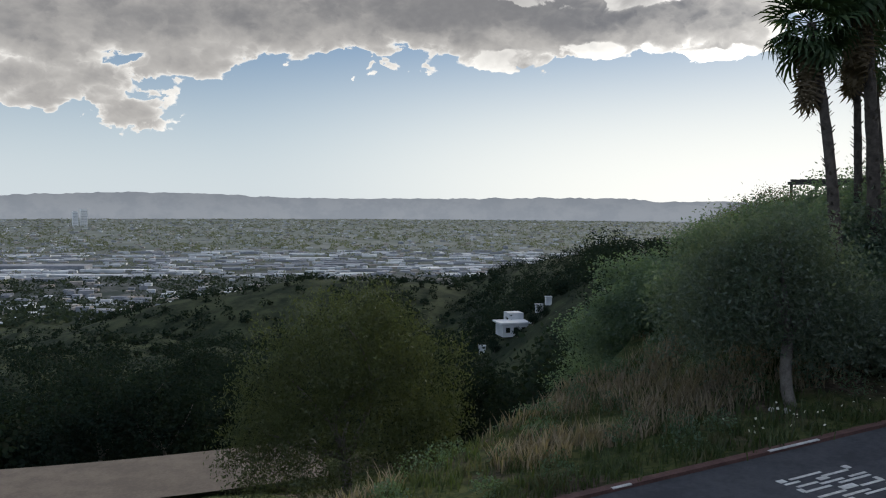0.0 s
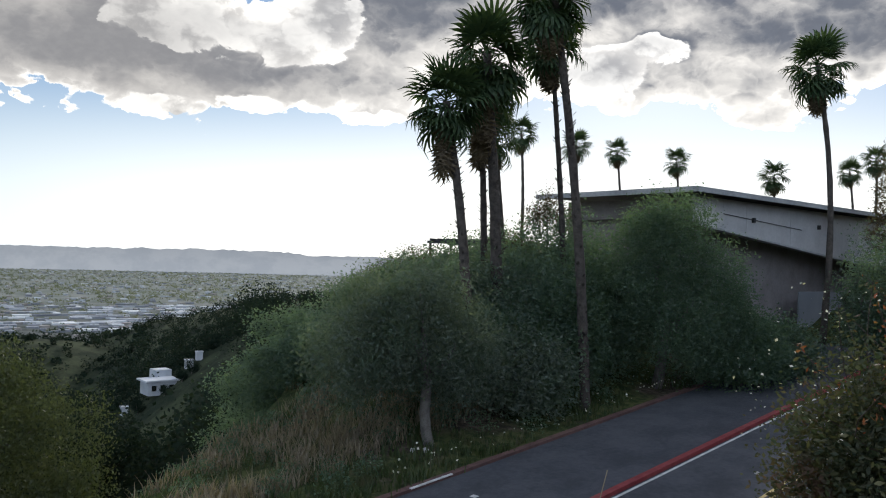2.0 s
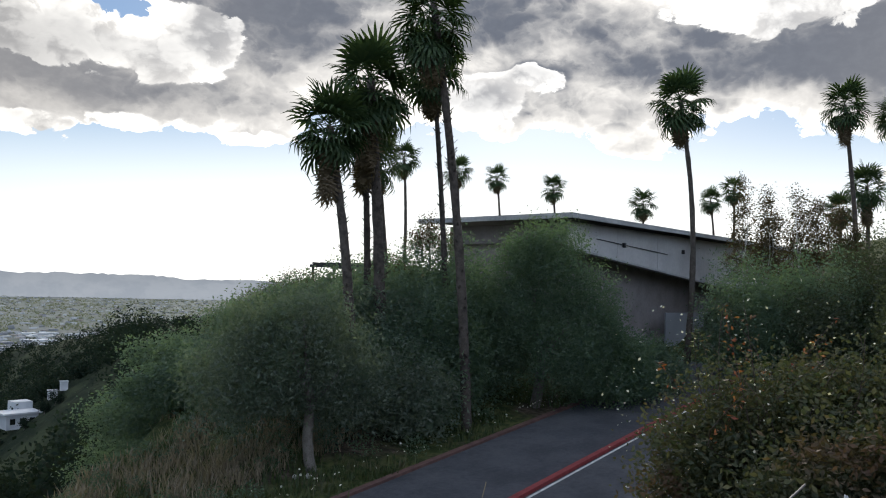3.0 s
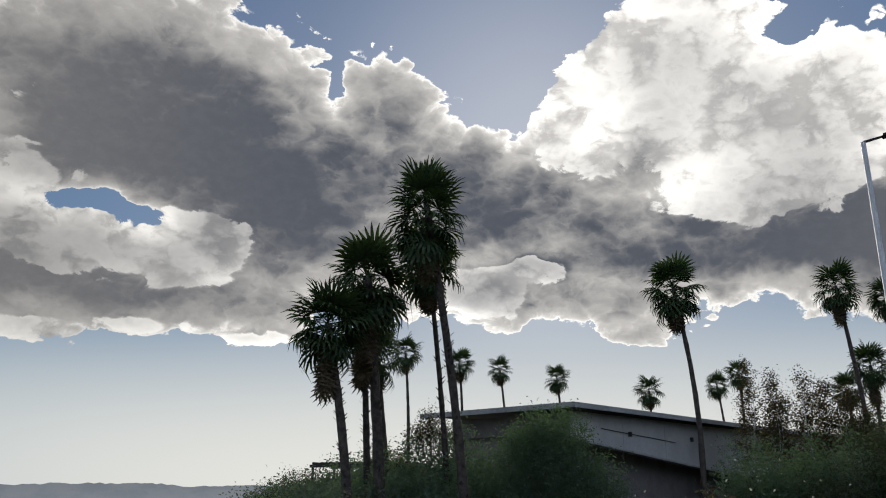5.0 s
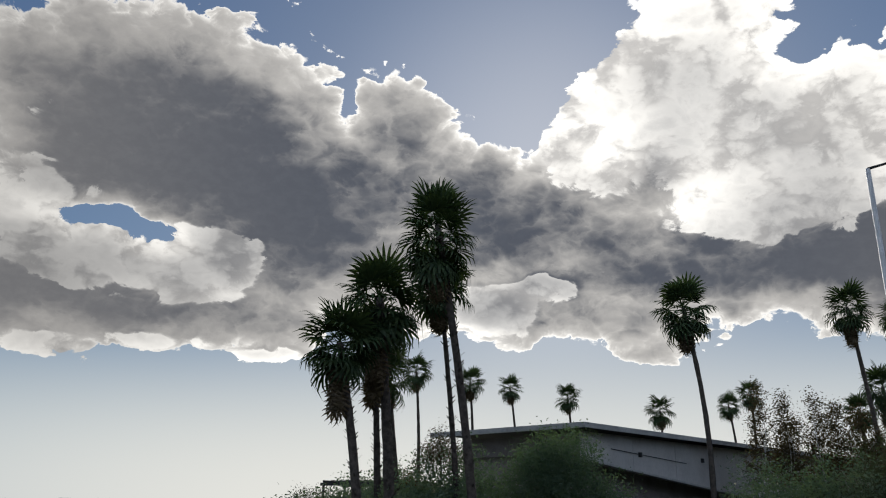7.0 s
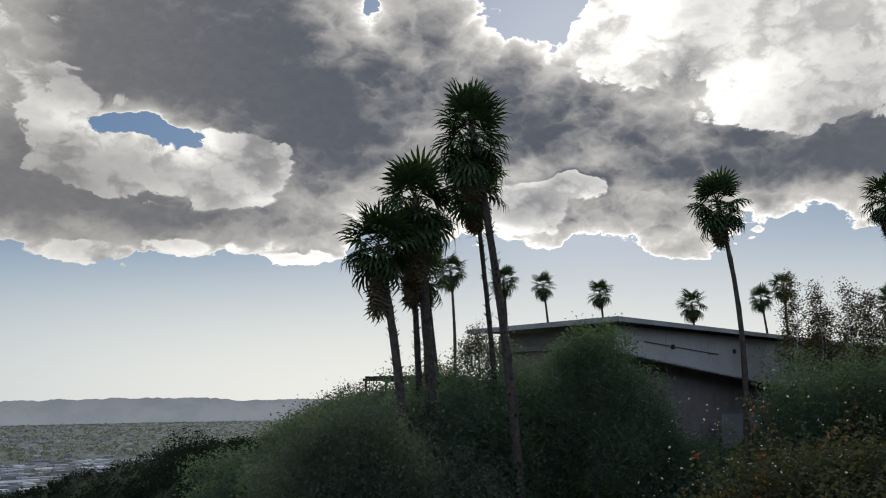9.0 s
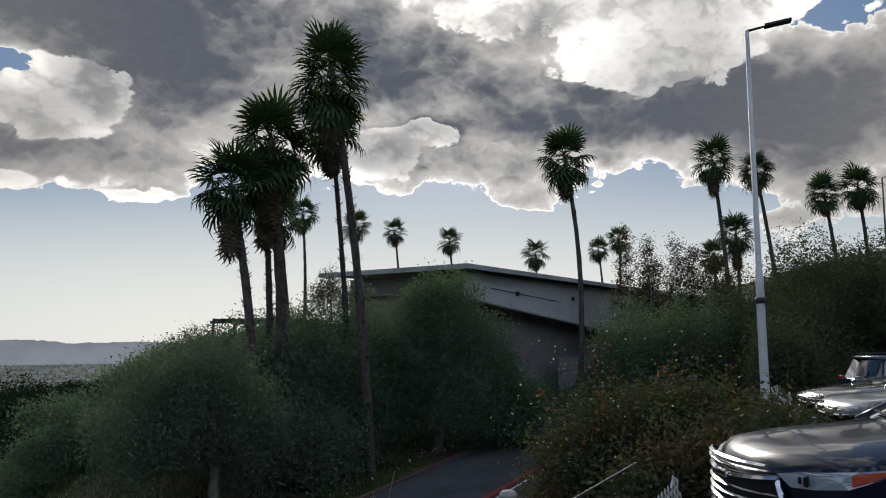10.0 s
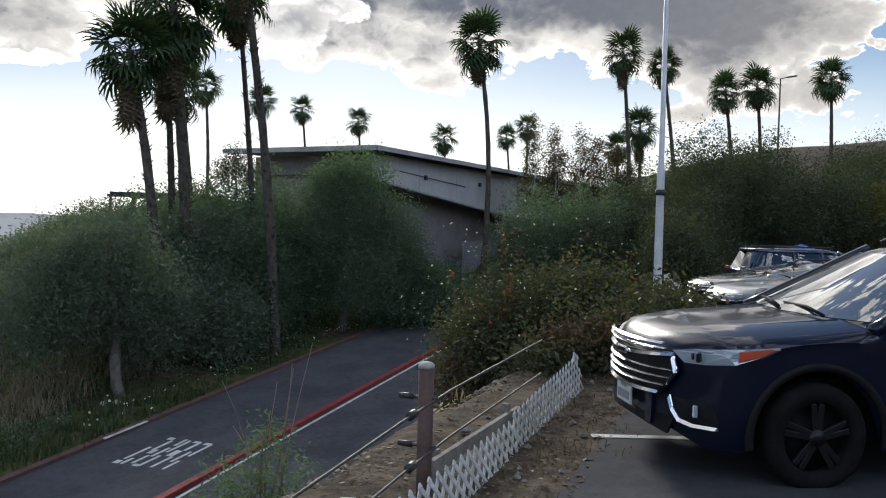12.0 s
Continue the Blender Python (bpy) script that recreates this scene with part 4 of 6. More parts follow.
palm((42.7, 35.9, -1.6), (42.5, 36.5, 14.6), 2.15, 46, 0.20, "tall slender fan palm in front of the building", (0.5, -0.3), 1.1, 1.25)
# beyond the roof
for b, t, s in (((38.5, 64.4), (38.3, 64.5, 13.6), 1.75), ((48.2, 70.1), (48.0, 70.0, 14.0), 1.75), ((58.6, 76.2), (58.1, 76.5, 14.9), 1.7), ((65.4, 74.4), (65.1, 74.6, 14.2), 1.75), ((79.2, 73.5), (79.3, 73.4, 13.4), 2.1), ((86.6, 67.9), (86.2, 68.4, 14.0), 1.75), ((79.8, 60.3), (79.9, 60.2, 14.1), 1.75)):
    palm((*b, min(gz(*b), 5.0)), t, s, 30, 0.17, "fan palm standing beyond the flat roof", (0.2, 0), 0.5)
for b, t, s, k in (((60.8, 34.8), (60.3, 35.7, 16.8), 2.0, 1.3), ((66.1, 33.3), (65.4, 34.6, 16.3), 1.75, 0.8), ((68.0, 38.2), (68.0, 38.2, 11.5), 2.0, 1.6), ((73.0, 43.6), (73.0, 43.5, 10.2), 1.8, 0.5), ((73.2, 31.3), (72.9, 32.2, 14.9), 1.9, 0.5), ((76.0, 29.8), (75.8, 30.4, 15.6), 2.1, 0.5), ((85.6, 26.6), (85.5, 26.9, 17.5), 2.2, 0.5)):
    palm((*b, gz(*b)), t, s, 38, 0.20, "fan palm on the slope behind the car park", (0.4, 0.1), k, 1.3 if k > 1 else 1.0)

# ---- the building ------------------------------------------------------------


def make_building():
    c = Vector((33.6, 37.1, 0))
    turn = math.atan2(0.27, 0.963)
    m = Matrix.Translation(c) @ Matrix.Rotation(turn, 4, "Z")
    ob = thing("long_building", m, "long low building with flat roof and pale upper walls", "building")
    L, D = 46.0, 12.0
    # x runs along the front, y back
    part("lower_wall", boxed((L - 1.5, D - 3.2, 7.0), (L / 2 + 0.4, D / 2 - 0.1, 1.6)), M_BROWN, ob, "dark brown lower wall")
    def low(x):
        return 4.55 - 0.085 * min(x, 22)
    for k in range(8):
        x0, x1 = k * L / 8 + 0.015, (k + 1) * L / 8 - 0.015
        bm = bmesh.new()
        vs = [[bm.verts.new((x, y, z)) for x, z in ((x0, low(x0)), (x1, low(x1)), (x1, 6.13), (x0, 6.13))] for y in (-0.01, 0.25)]
        bm.faces.new(vs[0])
        bm.faces.new(vs[1][::-1])
        for n in range(4):
            bm.faces.new((vs[0][n], vs[1][n], vs[1][(n + 1) % 4], vs[0][(n + 1) % 4]))
        bmesh.ops.recalc_face_normals(bm, faces=bm.faces)
        part("wall_panel", bm, M_STUCCO, ob, "pale grey upper wall panel")
        run = math.hypot(x1 - x0 + 0.03, low(x1) - low(x0))
        part("ledge", boxed((run, 0.5, 0.12), ((x0 + x1) / 2, 0.02, (low(x0) + low(x1)) / 2 - 0.05), Matrix.Rotation(-math.atan2(low(x1) - low(x0), x1 - x0), 4, "Y")), M_ROOF, ob, "thin sloping ledge under the upper wall")
    # thin pipe along the upper wall
    part("conduit", tube_mesh("conduit", [(3.0, -0.06, 5.25), (13.0, -0.06, 4.75)], [0.025, 0.025], M_DARKMETAL, 6), M_DARKMETAL, ob)
    part("side_wall", boxed((0.25, D - 2.6, 1.2), (0.7, D / 2 - 0.9, 5.5)), M_BROWN, ob)
    part("roof", boxed((L + 2.2, D - 0.2, 0.16), (L / 2 - 0.3, D / 2 - 1.1, 6.42)), M_DARKMETAL, ob, "flat dark roof slab")
    part("fascia", boxed((L + 2.4, 0.10, 0.30), (L / 2 - 0.3, -1.06, 6.33)), M_ROOF, ob, "pale roof edge board")
    part("fascia", boxed((0.10, D - 0.1, 0.30), (-1.45, D / 2 - 1.1, 6.33)), M_ROOF, ob, "pale roof edge board")
    for k in range(3):
        part("wall_lamp", boxed((0.22, 0.2, 0.3), (6.5 + 9 * k, -0.1, 5.05), None, 0.03), M_DARKMETAL, ob)
    part("garage_door", boxed((6.6, 0.1, 2.4), (16.2, 0.02, -0.6), None, 0.01), M_GREYWALL, ob, "grey roller door")
    for k in range(4):
        part("window", boxed((1.8, 0.06, 1.1), (21 + 5 * k, 0.06, 2.2)), M_GLASS, ob)
    # low pipe rail by the door
    g = thing("pipe_rail", m @ Matrix.Translation((11.5, -2.4, -1.5)), "low dark pipe rail before the roller door", "railing")
    part("rail", tube_mesh("rail", [(0, 0, 1.0), (4.5, 0, 1.0)], [0.04, 0.04], M_DARKMETAL, 6), M_DARKMETAL, g)
    for k in range(4):
        part("rail_post", tube_mesh("rail_post", [(1.5 * k, 0, -1.5), (1.5 * k, 0, 1.0)], [0.04, 0.04], M_DARKMETAL, 6), M_DARKMETAL, g)


make_building()


def make_pergola():
    b = Vector((22.4, 48.6, 0))
    z = gz(b.x, b.y)
    ob = thing("pergola", Matrix.Translation((b.x, b.y, z)) @ Matrix.Rotation(-0.9, 4, "Z"), "dark open-frame pergola on the hill edge", "pergola")
    H = 3.15 - z
    for x, y in ((0, 0), (4.2, 0), (0, 3), (4.2, 3)):
        part("post", boxed((0.12, 0.12, H + 0.8), (x, y, (H - 0.8) / 2)), M_DARKMETAL, ob)
    for y in (0, 3):
        part("beam", boxed((4.6, 0.14, 0.18), (2.1, y, H)), M_DARKMETAL, ob)
    for k in range(8):
        part("rafter", boxed((0.08, 3.5, 0.14), (0.1 + 0.57 * k, 1.5, H + 0.16)), M_DARKMETAL, ob)


make_pergola()

# ---- trees and bushes ------------------------------------------------------------
tree("pepper_tree", (-2.6, 39.5, gz(-2.6, 39.5)), [(-2.4, 39.5, -4.6, 3.6, 3.2, 2.6), (-5.0, 39.3, -7.2, 2.9, 2.6, 2.9), (0.4, 39.6, -6.6, 3.2, 2.6, 3.0), (-2.2, 38.6, -9.2, 4.0, 3.0, 3.2), (-6.2, 39.2, -9.6, 2.0, 2.2, 2.6), (1.8, 39.3, -9.0, 2.0, 2.2, 2.2), (-0.8, 39.5, -3.4, 1.4, 1.4, 1.3)],
     0.17, M_PEPPER, M_TREEBARK, 0.32, 1500, 42, 0.33, "olive-green drooping pepper tree on the slope below the road", droop=0.9, slim=0.35)
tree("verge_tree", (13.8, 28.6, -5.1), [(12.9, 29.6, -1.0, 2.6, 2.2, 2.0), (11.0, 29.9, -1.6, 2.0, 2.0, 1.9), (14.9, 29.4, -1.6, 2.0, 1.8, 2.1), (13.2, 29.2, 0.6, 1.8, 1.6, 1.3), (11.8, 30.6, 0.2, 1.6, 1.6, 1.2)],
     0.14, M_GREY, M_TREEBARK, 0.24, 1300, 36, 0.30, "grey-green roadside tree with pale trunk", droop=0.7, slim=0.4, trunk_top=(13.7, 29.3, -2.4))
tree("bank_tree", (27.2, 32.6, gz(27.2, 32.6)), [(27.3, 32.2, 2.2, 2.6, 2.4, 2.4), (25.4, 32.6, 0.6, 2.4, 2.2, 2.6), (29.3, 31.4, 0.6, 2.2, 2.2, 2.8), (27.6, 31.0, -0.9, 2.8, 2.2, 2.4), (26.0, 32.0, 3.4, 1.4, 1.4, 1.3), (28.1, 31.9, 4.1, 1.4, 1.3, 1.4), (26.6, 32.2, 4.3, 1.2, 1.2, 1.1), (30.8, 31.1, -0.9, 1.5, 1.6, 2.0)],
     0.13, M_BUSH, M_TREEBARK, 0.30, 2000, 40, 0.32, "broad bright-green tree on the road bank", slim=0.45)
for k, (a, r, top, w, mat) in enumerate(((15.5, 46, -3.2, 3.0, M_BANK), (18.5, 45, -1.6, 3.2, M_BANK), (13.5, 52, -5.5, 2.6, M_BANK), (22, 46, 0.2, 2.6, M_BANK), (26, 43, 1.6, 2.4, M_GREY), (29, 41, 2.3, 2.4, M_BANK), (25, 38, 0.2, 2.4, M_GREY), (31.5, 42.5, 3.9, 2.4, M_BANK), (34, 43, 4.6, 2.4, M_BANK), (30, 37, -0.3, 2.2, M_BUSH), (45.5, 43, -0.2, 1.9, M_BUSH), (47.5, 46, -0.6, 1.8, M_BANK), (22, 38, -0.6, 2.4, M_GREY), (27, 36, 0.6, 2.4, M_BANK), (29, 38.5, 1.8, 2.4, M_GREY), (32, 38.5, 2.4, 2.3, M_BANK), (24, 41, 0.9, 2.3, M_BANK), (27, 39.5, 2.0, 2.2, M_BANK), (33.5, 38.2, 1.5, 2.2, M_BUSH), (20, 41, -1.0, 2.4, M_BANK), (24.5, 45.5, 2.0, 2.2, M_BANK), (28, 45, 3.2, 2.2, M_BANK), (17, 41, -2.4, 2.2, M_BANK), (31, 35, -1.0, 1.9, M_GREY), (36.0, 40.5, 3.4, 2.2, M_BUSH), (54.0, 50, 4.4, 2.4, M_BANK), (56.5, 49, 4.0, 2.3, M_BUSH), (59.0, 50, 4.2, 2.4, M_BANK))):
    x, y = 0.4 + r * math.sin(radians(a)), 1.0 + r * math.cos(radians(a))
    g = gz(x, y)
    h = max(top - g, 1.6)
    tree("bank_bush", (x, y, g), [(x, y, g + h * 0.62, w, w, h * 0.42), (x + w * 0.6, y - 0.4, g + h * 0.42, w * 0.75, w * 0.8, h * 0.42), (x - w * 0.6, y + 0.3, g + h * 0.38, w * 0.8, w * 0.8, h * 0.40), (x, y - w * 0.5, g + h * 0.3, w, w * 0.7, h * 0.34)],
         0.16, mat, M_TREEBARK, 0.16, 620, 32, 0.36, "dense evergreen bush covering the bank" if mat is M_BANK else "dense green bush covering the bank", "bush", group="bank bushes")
# feathery shrubs against the sky along the crest
for a, r, top in ((18.6, 50, 0.2), (19.6, 50, 0.8), (20.6, 50, 1.5), (21.8, 49, 2.3), (23.0, 48, 2.7), (24.2, 48, 2.9), (29.3, 47, 3.8), (30.5, 46, 4.1), (32.6, 43, 5.9)):
    x, y = 0.9 + r * math.sin(radians(a)), 1.4 + r * math.cos(radians(a))
    g = gz(x, y)
    g = max(g, top - 2.4)
    h = top - g
    tree("crest_shrub", (x, y, g), [(x, y, g + h * 0.6, 1.0, 1.0, h * 0.45), (x + 0.7, y, g + h * 0.35, 0.9, 0.9, h * 0.4), (x - 0.7, y, g + h * 0.35, 0.9, 0.9, h * 0.35)],
         0.095, M_BROWNLEAF, M_TREEBARK, 0.06, 420, 12, 0.14, "thin feathery shrub on the crest against the sky", "shrub", hollow=0.6, group="crest shrubs")
# dark trees below the road
for k in range(40):
    a, r = rng.uniform(-32, 4), rng.uniform(52, 105)
    x, y = 1.0 + r * math.sin(radians(a)), 2.0 + r * math.cos(radians(a))
    if -38 < x < 10 and 40 < y < 61:
        y += 20
    g = gz(x, y)
    h = rng.uniform(5.5, 9.5)
    w = h * rng.uniform(0.28, 0.42)
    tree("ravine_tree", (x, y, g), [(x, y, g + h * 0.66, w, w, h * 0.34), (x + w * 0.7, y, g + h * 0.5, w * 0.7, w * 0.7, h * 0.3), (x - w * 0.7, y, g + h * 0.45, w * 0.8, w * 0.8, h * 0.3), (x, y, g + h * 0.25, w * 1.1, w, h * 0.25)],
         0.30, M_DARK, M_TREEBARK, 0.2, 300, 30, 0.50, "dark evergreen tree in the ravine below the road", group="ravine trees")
# the bush by the fence
tree("fence_bush", (10.0, 7.6, gz(10.0, 7.6)), [(9.9, 7.5, 0.1, 1.25, 1.2, 1.0), (9.5, 8.1, -0.5, 0.95, 1.0, 1.0), (10.8, 6.9, -0.3, 1.0, 1.0, 0.9), (10.0, 7.4, -0.9, 1.15, 1.1, 1.1), (10.6, 7.3, 0.7, 0.8, 0.8, 0.6), (11.3, 7.0, 0.2, 0.8, 0.9, 0.9), (10.2, 8.0, -1.5, 0.9, 0.9, 0.9), (10.0, 6.5, -0.5, 0.9, 0.8, 0.7), (8.9, 5.7, 0.0, 0.75, 0.7, 0.75), (9.7, 5.6, 0.25, 0.7, 0.7, 0.7), (8.8, 6.4, -0.5, 0.6, 0.6, 0.6), (8.6, 5.7, 0.15, 0.6, 0.5, 0.5), (9.3, 5.1, 0.3, 0.6, 0.5, 0.55), (8.2, 6.1, -0.05, 0.5, 0.45, 0.45), (10.4, 5.4, 0.35, 0.8, 0.6, 0.7)],
     0.075, M_RUST, M_TREEBARK, 0.07, 2800, 40, 0.18, "large bush with reddish-green leaves beside the fence", "bush", slim=0.5, limbs=8)
ob = thing("fence_bush_twigs", Matrix.Translation((10.0, 7.6, gz(10.0, 7.6))), "bare arching twigs with pale seed heads on the bush", "twigs")
tw = crown_points([(-0.1, -0.1, 1.5, 1.6, 1.5, 1.3), (-0.9, 0.5, 1.2, 1.1, 1.1, 1.2)], 260, 1, 0.1, 0.08)
tagged(part("seed_fluff", quads_mesh("seed_fluff", leaf_quads(tw, 0.036, 0, 0.7), M_FLOWER), M_FLOWER, ob), kind="stuff")
for k in range(34):
    a, out = rng.uniform(0, 6.28), rng.uniform(0.5, 1.9)
    e = Vector((math.cos(a) * out, math.sin(a) * out, rng.uniform(1.5, 2.9) - 0.35 * out))
    pts, rad = limb((math.cos(a) * 0.3, math.sin(a) * 0.3, 0.4), e, 0.010, 0.003, 0.14, 7)
    twig = part("twig", tube_mesh("twig", pts, rad, M_TWIG, 5), M_TWIG, ob)
    on_twig = np.array([pts[3].lerp(pts[6], f) for f in rng.random(26)]) + rng.normal(size=(26, 3)) * 0.05
    tagged(part("twig_leaf", quads_mesh("twig_leaf", leaf_quads(on_twig, 0.07, 0, 0.45), M_REDLEAF if k % 3 == 0 else M_RUST), M_REDLEAF, twig), kind="stuff")
# weed in front of the cables
wx, wy = 3.45, 5.45
wz = gz(wx, wy)
weed = tree("verge_weed", (wx, wy, wz), [(wx, wy, -0.25, 0.34, 0.34, 0.42), (wx + 0.25, wy - 0.15, -0.45, 0.28, 0.3, 0.4), (wx - 0.25, wy + 0.1, -0.4, 0.28, 0.3, 0.4), (wx + 0.05, wy, 0.1, 0.16, 0.16, 0.25)],
            0.05, M_BUSH, M_TREEBARK, 0.018, 210, 12, 0.06, "spindly green weed growing on the bank by the fence", "weed", slim=0.3, limbs=4, hollow=0.6)
for k in range(7):
    pts, rad = limb((rng.normal() * 0.1, rng.normal() * 0.1, 0.4), (rng.normal() * 0.34, rng.normal() * 0.2, rng.uniform(1.0, 1.75)), 0.006, 0.003, 0.08, 5)
    part("stalk", tube_mesh("stalk", pts, rad, M_DRY, 5), M_DRY, weed, "dry pale stalk")
# trees behind the car park
for x, y, top, w, mat in ((49.6, 23.2, 8.6, 3.6, M_SLOPE), (46.5, 26.0, 6.2, 3.2, M_SLOPE), (53.5, 20.5, 8.2, 3.4, M_SLOPE), (44.0, 21.5, 4.2, 3.2, M_SLOPE), (50.0, 16.5, 6.0, 3.6, M_SLOPE), (57.0, 24.5, 8.0, 3.6, M_SLOPE), (52.5, 12.0, 5.2, 3.4, M_YELLOWLEAF), (56.0, 15.5, 7.0, 3.6, M_SLOPE), (47.0, 30.5, 3.6, 2.6, M_SLOPE), (58.5, 8.0, 6.0, 3.6, M_SLOPE), (41.0, 25.8, 2.4, 2.2, M_SLOPE), (48.0, 10.0, 3.6, 2.8, M_SLOPE), (60.0, 29.5, 7.0, 3.4, M_SLOPE), (38.5, 19.5, 2.6, 2.2, M_SLOPE), (66.0, 18.0, 9.2, 3.8, M_SLOPE), (66.0, 10.0, 8.2, 3.8, M_SLOPE)):
    g = gz(x, y)
    h = top - g
    tree("slope_tree", (x, y, g), [(x, y, g + h * 0.68, w * 0.8, w * 0.8, h * 0.33), (x + w * 0.5, y + 0.8, g + h * 0.45, w * 0.75, w * 0.8, h * 0.40), (x - w * 0.5, y - 0.8, g + h * 0.42, w * 0.8, w * 0.8, h * 0.42), (x, y - w * 0.3, g + h * 0.25, w, w, h * 0.28)],
         0.16, mat, M_TREEBARK, 0.2, 640, 34, 0.36, "yellow-green bushy tree behind the car park" if mat is M_YELLOWLEAF else "leafy green tree behind the parked cars", group="slope trees")
# slim pale-barked trees
for k, (x, y, top) in enumerate(((50.2, 37.4, 10.6), (51.6, 36.4, 8.6), (52.8, 36.9, 10.0), (54.6, 35.8, 10.2), (56.2, 35.4, 9.6), (57.6, 34.8, 9.0), (58.6, 34.0, 7.6))):
    g = min(gz(x, y), 2.5)
    h = top - g
    tree("pale_tree", (x, y, g), [(x + 0.5 * math.sin(3 * j + k), y, g + h * (0.45 + 0.14 * j), 1.35 - 0.22 * j, 1.3 - 0.2 * j, h * 0.12) for j in range(4)],
         0.16, M_BROWNLEAF, M_BIRCH, 0.09, 260, 16, 0.24, "slim pale-barked tree with thin brownish leaves", limbs=4, trunk_top=(x, y, g + h * 0.42), hollow=0.6, group="pale trees")

# ---- grass ---------------------------------------------------------------


def grass(name, n, where, height, width, mat, label):
    """Single bent blades, two quads each, in tufts."""
    q = []
    while len(q) < n * 2:
        x, y, s = where()
        z = gz(x, y) - 0.03
        for _ in range(9):
            bx, by = x + rng.normal() * 0.16, y + rng.normal() * 0.16
            a = rng.uniform(0, 6.28)
            d, w = Vector((math.cos(a), math.sin(a), 0)), Vector((-math.sin(a), math.cos(a), 0)) * width * 0.5
            h = height * s * rng.uniform(0.6, 1.25)
            p0, p1, p2 = Vector((bx, by, z)), Vector((bx, by, z + h * 0.6)) + d * h * 0.14, Vector((bx, by, z + h)) + d * h * 0.45
            q.append([p0 - w, p0 + w, p1 + w * 0.8, p1 - w * 0.8])
            q.append([p1 - w * 0.8, p1 + w * 0.8, p2 + w * 0.15, p2 - w * 0.15])
    return tagged(new(name, quads_mesh(name, np.array(q, float), mat)), label, "grass", kind="stuff")


def along(u0, u1, l0, l1, patch, lo, hi):
    def f():
        while True:
            u, l = rng.uniform(u0, u1), rng.uniform(l0, l1)
            x, y = uv(u, l)
            if noise.noise((x * 0.25, y * 0.25, patch)) + 0.35 * rng.random() > lo:
                return x, y, rng.uniform(0.6, hi)
    return f


grass("verge_grass", 26000, along(-6, 56, 19.35, 31, 1.0, -0.05, 1.3), 0.42, 0.045, M_GRASS, "rough green grass along the far verge")
grass("dry_grass", 13000, along(2, 30, 22.6, 33, 4.0, 0.02, 1.4), 0.58, 0.05, M_DRY, "tall dry tan grass on the shoulder")
grass("bank_grass", 350, along(-2, 22, 2.9, 6.4, 7.0, 0.0, 1.2), 0.28, 0.02, M_DRY, "short dry grass on the bank below the fence")
grass("fence_litter", 800, along(1.5, 10, 1.2, 1.9, 3.0, 0.0, 1.0), 0.10, 0.012, M_SKIRT, "dry grass and leaf litter along the fence")


shrub_stuff("shoulder_shrubs", 90, along(2, 34, 20.2, 31, 9.0, 0.05, 1.0), 1.15, 260, 0.085, M_BUSH, "low rounded green shrubs among grass on the shoulder")


def make_litter():
    pts = []
    for _ in range(8000):
        u, l = rng.uniform(0, 11), 1.15 + 4.0 * rng.random()
        x, y = uv(u, l)
        pts.append((x, y, gz(x, y) + 0.02))
    q = leaf_quads(np.array(pts), 0.055, 0, 0.6)
    q[:, :, 2] = np.array(pts)[:, None, 2] + (q[:, :, 2] - np.array(pts)[:, None, 2]) * 0.25
    tagged(new("leaf_litter", quads_mesh("leaf_litter", q, M_SKIRT)), "fallen brown leaves on the bank", "leaves", kind="stuff")


make_litter()


def make_gravel():
    verts, faces = [], []
    for _ in range(420):
        u, l = rng.uniform(0, 10), 1.2 + 3.6 * rng.random()
        x, y = uv(u, l)
        s = rng.uniform(0.012, 0.05)
        z = gz(x, y) + s * 0.2
        i = len(verts)
        for dx, dy, dz in ((1, 0, 0), (0.2, 1, 0), (-1, 0.2, 0), (-0.1, -0.9, 0), (0, 0.1, 0.8), (0, 0, -0.6)):
            verts.append((x + dx * s * rng.uniform(0.7, 1.2), y + dy * s * rng.uniform(0.7, 1.2), z + dz * s))
        faces += [(i, i + 1, i + 4), (i + 1, i + 2, i + 4), (i + 2, i + 3, i + 4), (i + 3, i, i + 4), (i + 1, i, i + 5), (i + 2, i + 1, i + 5), (i + 3, i + 2, i + 5), (i, i + 3, i + 5)]
    tagged(new("gravel", mesh_from("gravel", verts, faces, M_PLANK)), "loose grey stones on the dirt by the fence", "gravel", kind="stuff")


make_gravel()
for x, y, s in ((13.2, 28.3, 0.13), (12.8, 28.5, 0.11), (21.6, 20.9, 0.09)):
    bm = bmesh.new()
    bmesh.ops.create_icosphere(bm, subdivisions=2, radius=s)
    for v in bm.verts:
        v.co *= 1 + 0.25 * noise.noise(v.co * 9 + Vector((x, y, 0)))
        v.co.z *= 0.75
    z = gz(x, y) + s * 0.5
    me = bpy.data.meshes.new("stone")
    bm.to_mesh(me)
    bm.free()
    me.materials.append(M_STONE)
    ob = new("stone", me)
    ob.location = (x, y, z)
    tagged(ob, "pale stone lying at the roadside", "stone", "roadside stones")

# ---- fence, lattice, lamps -----------------------------------------------------


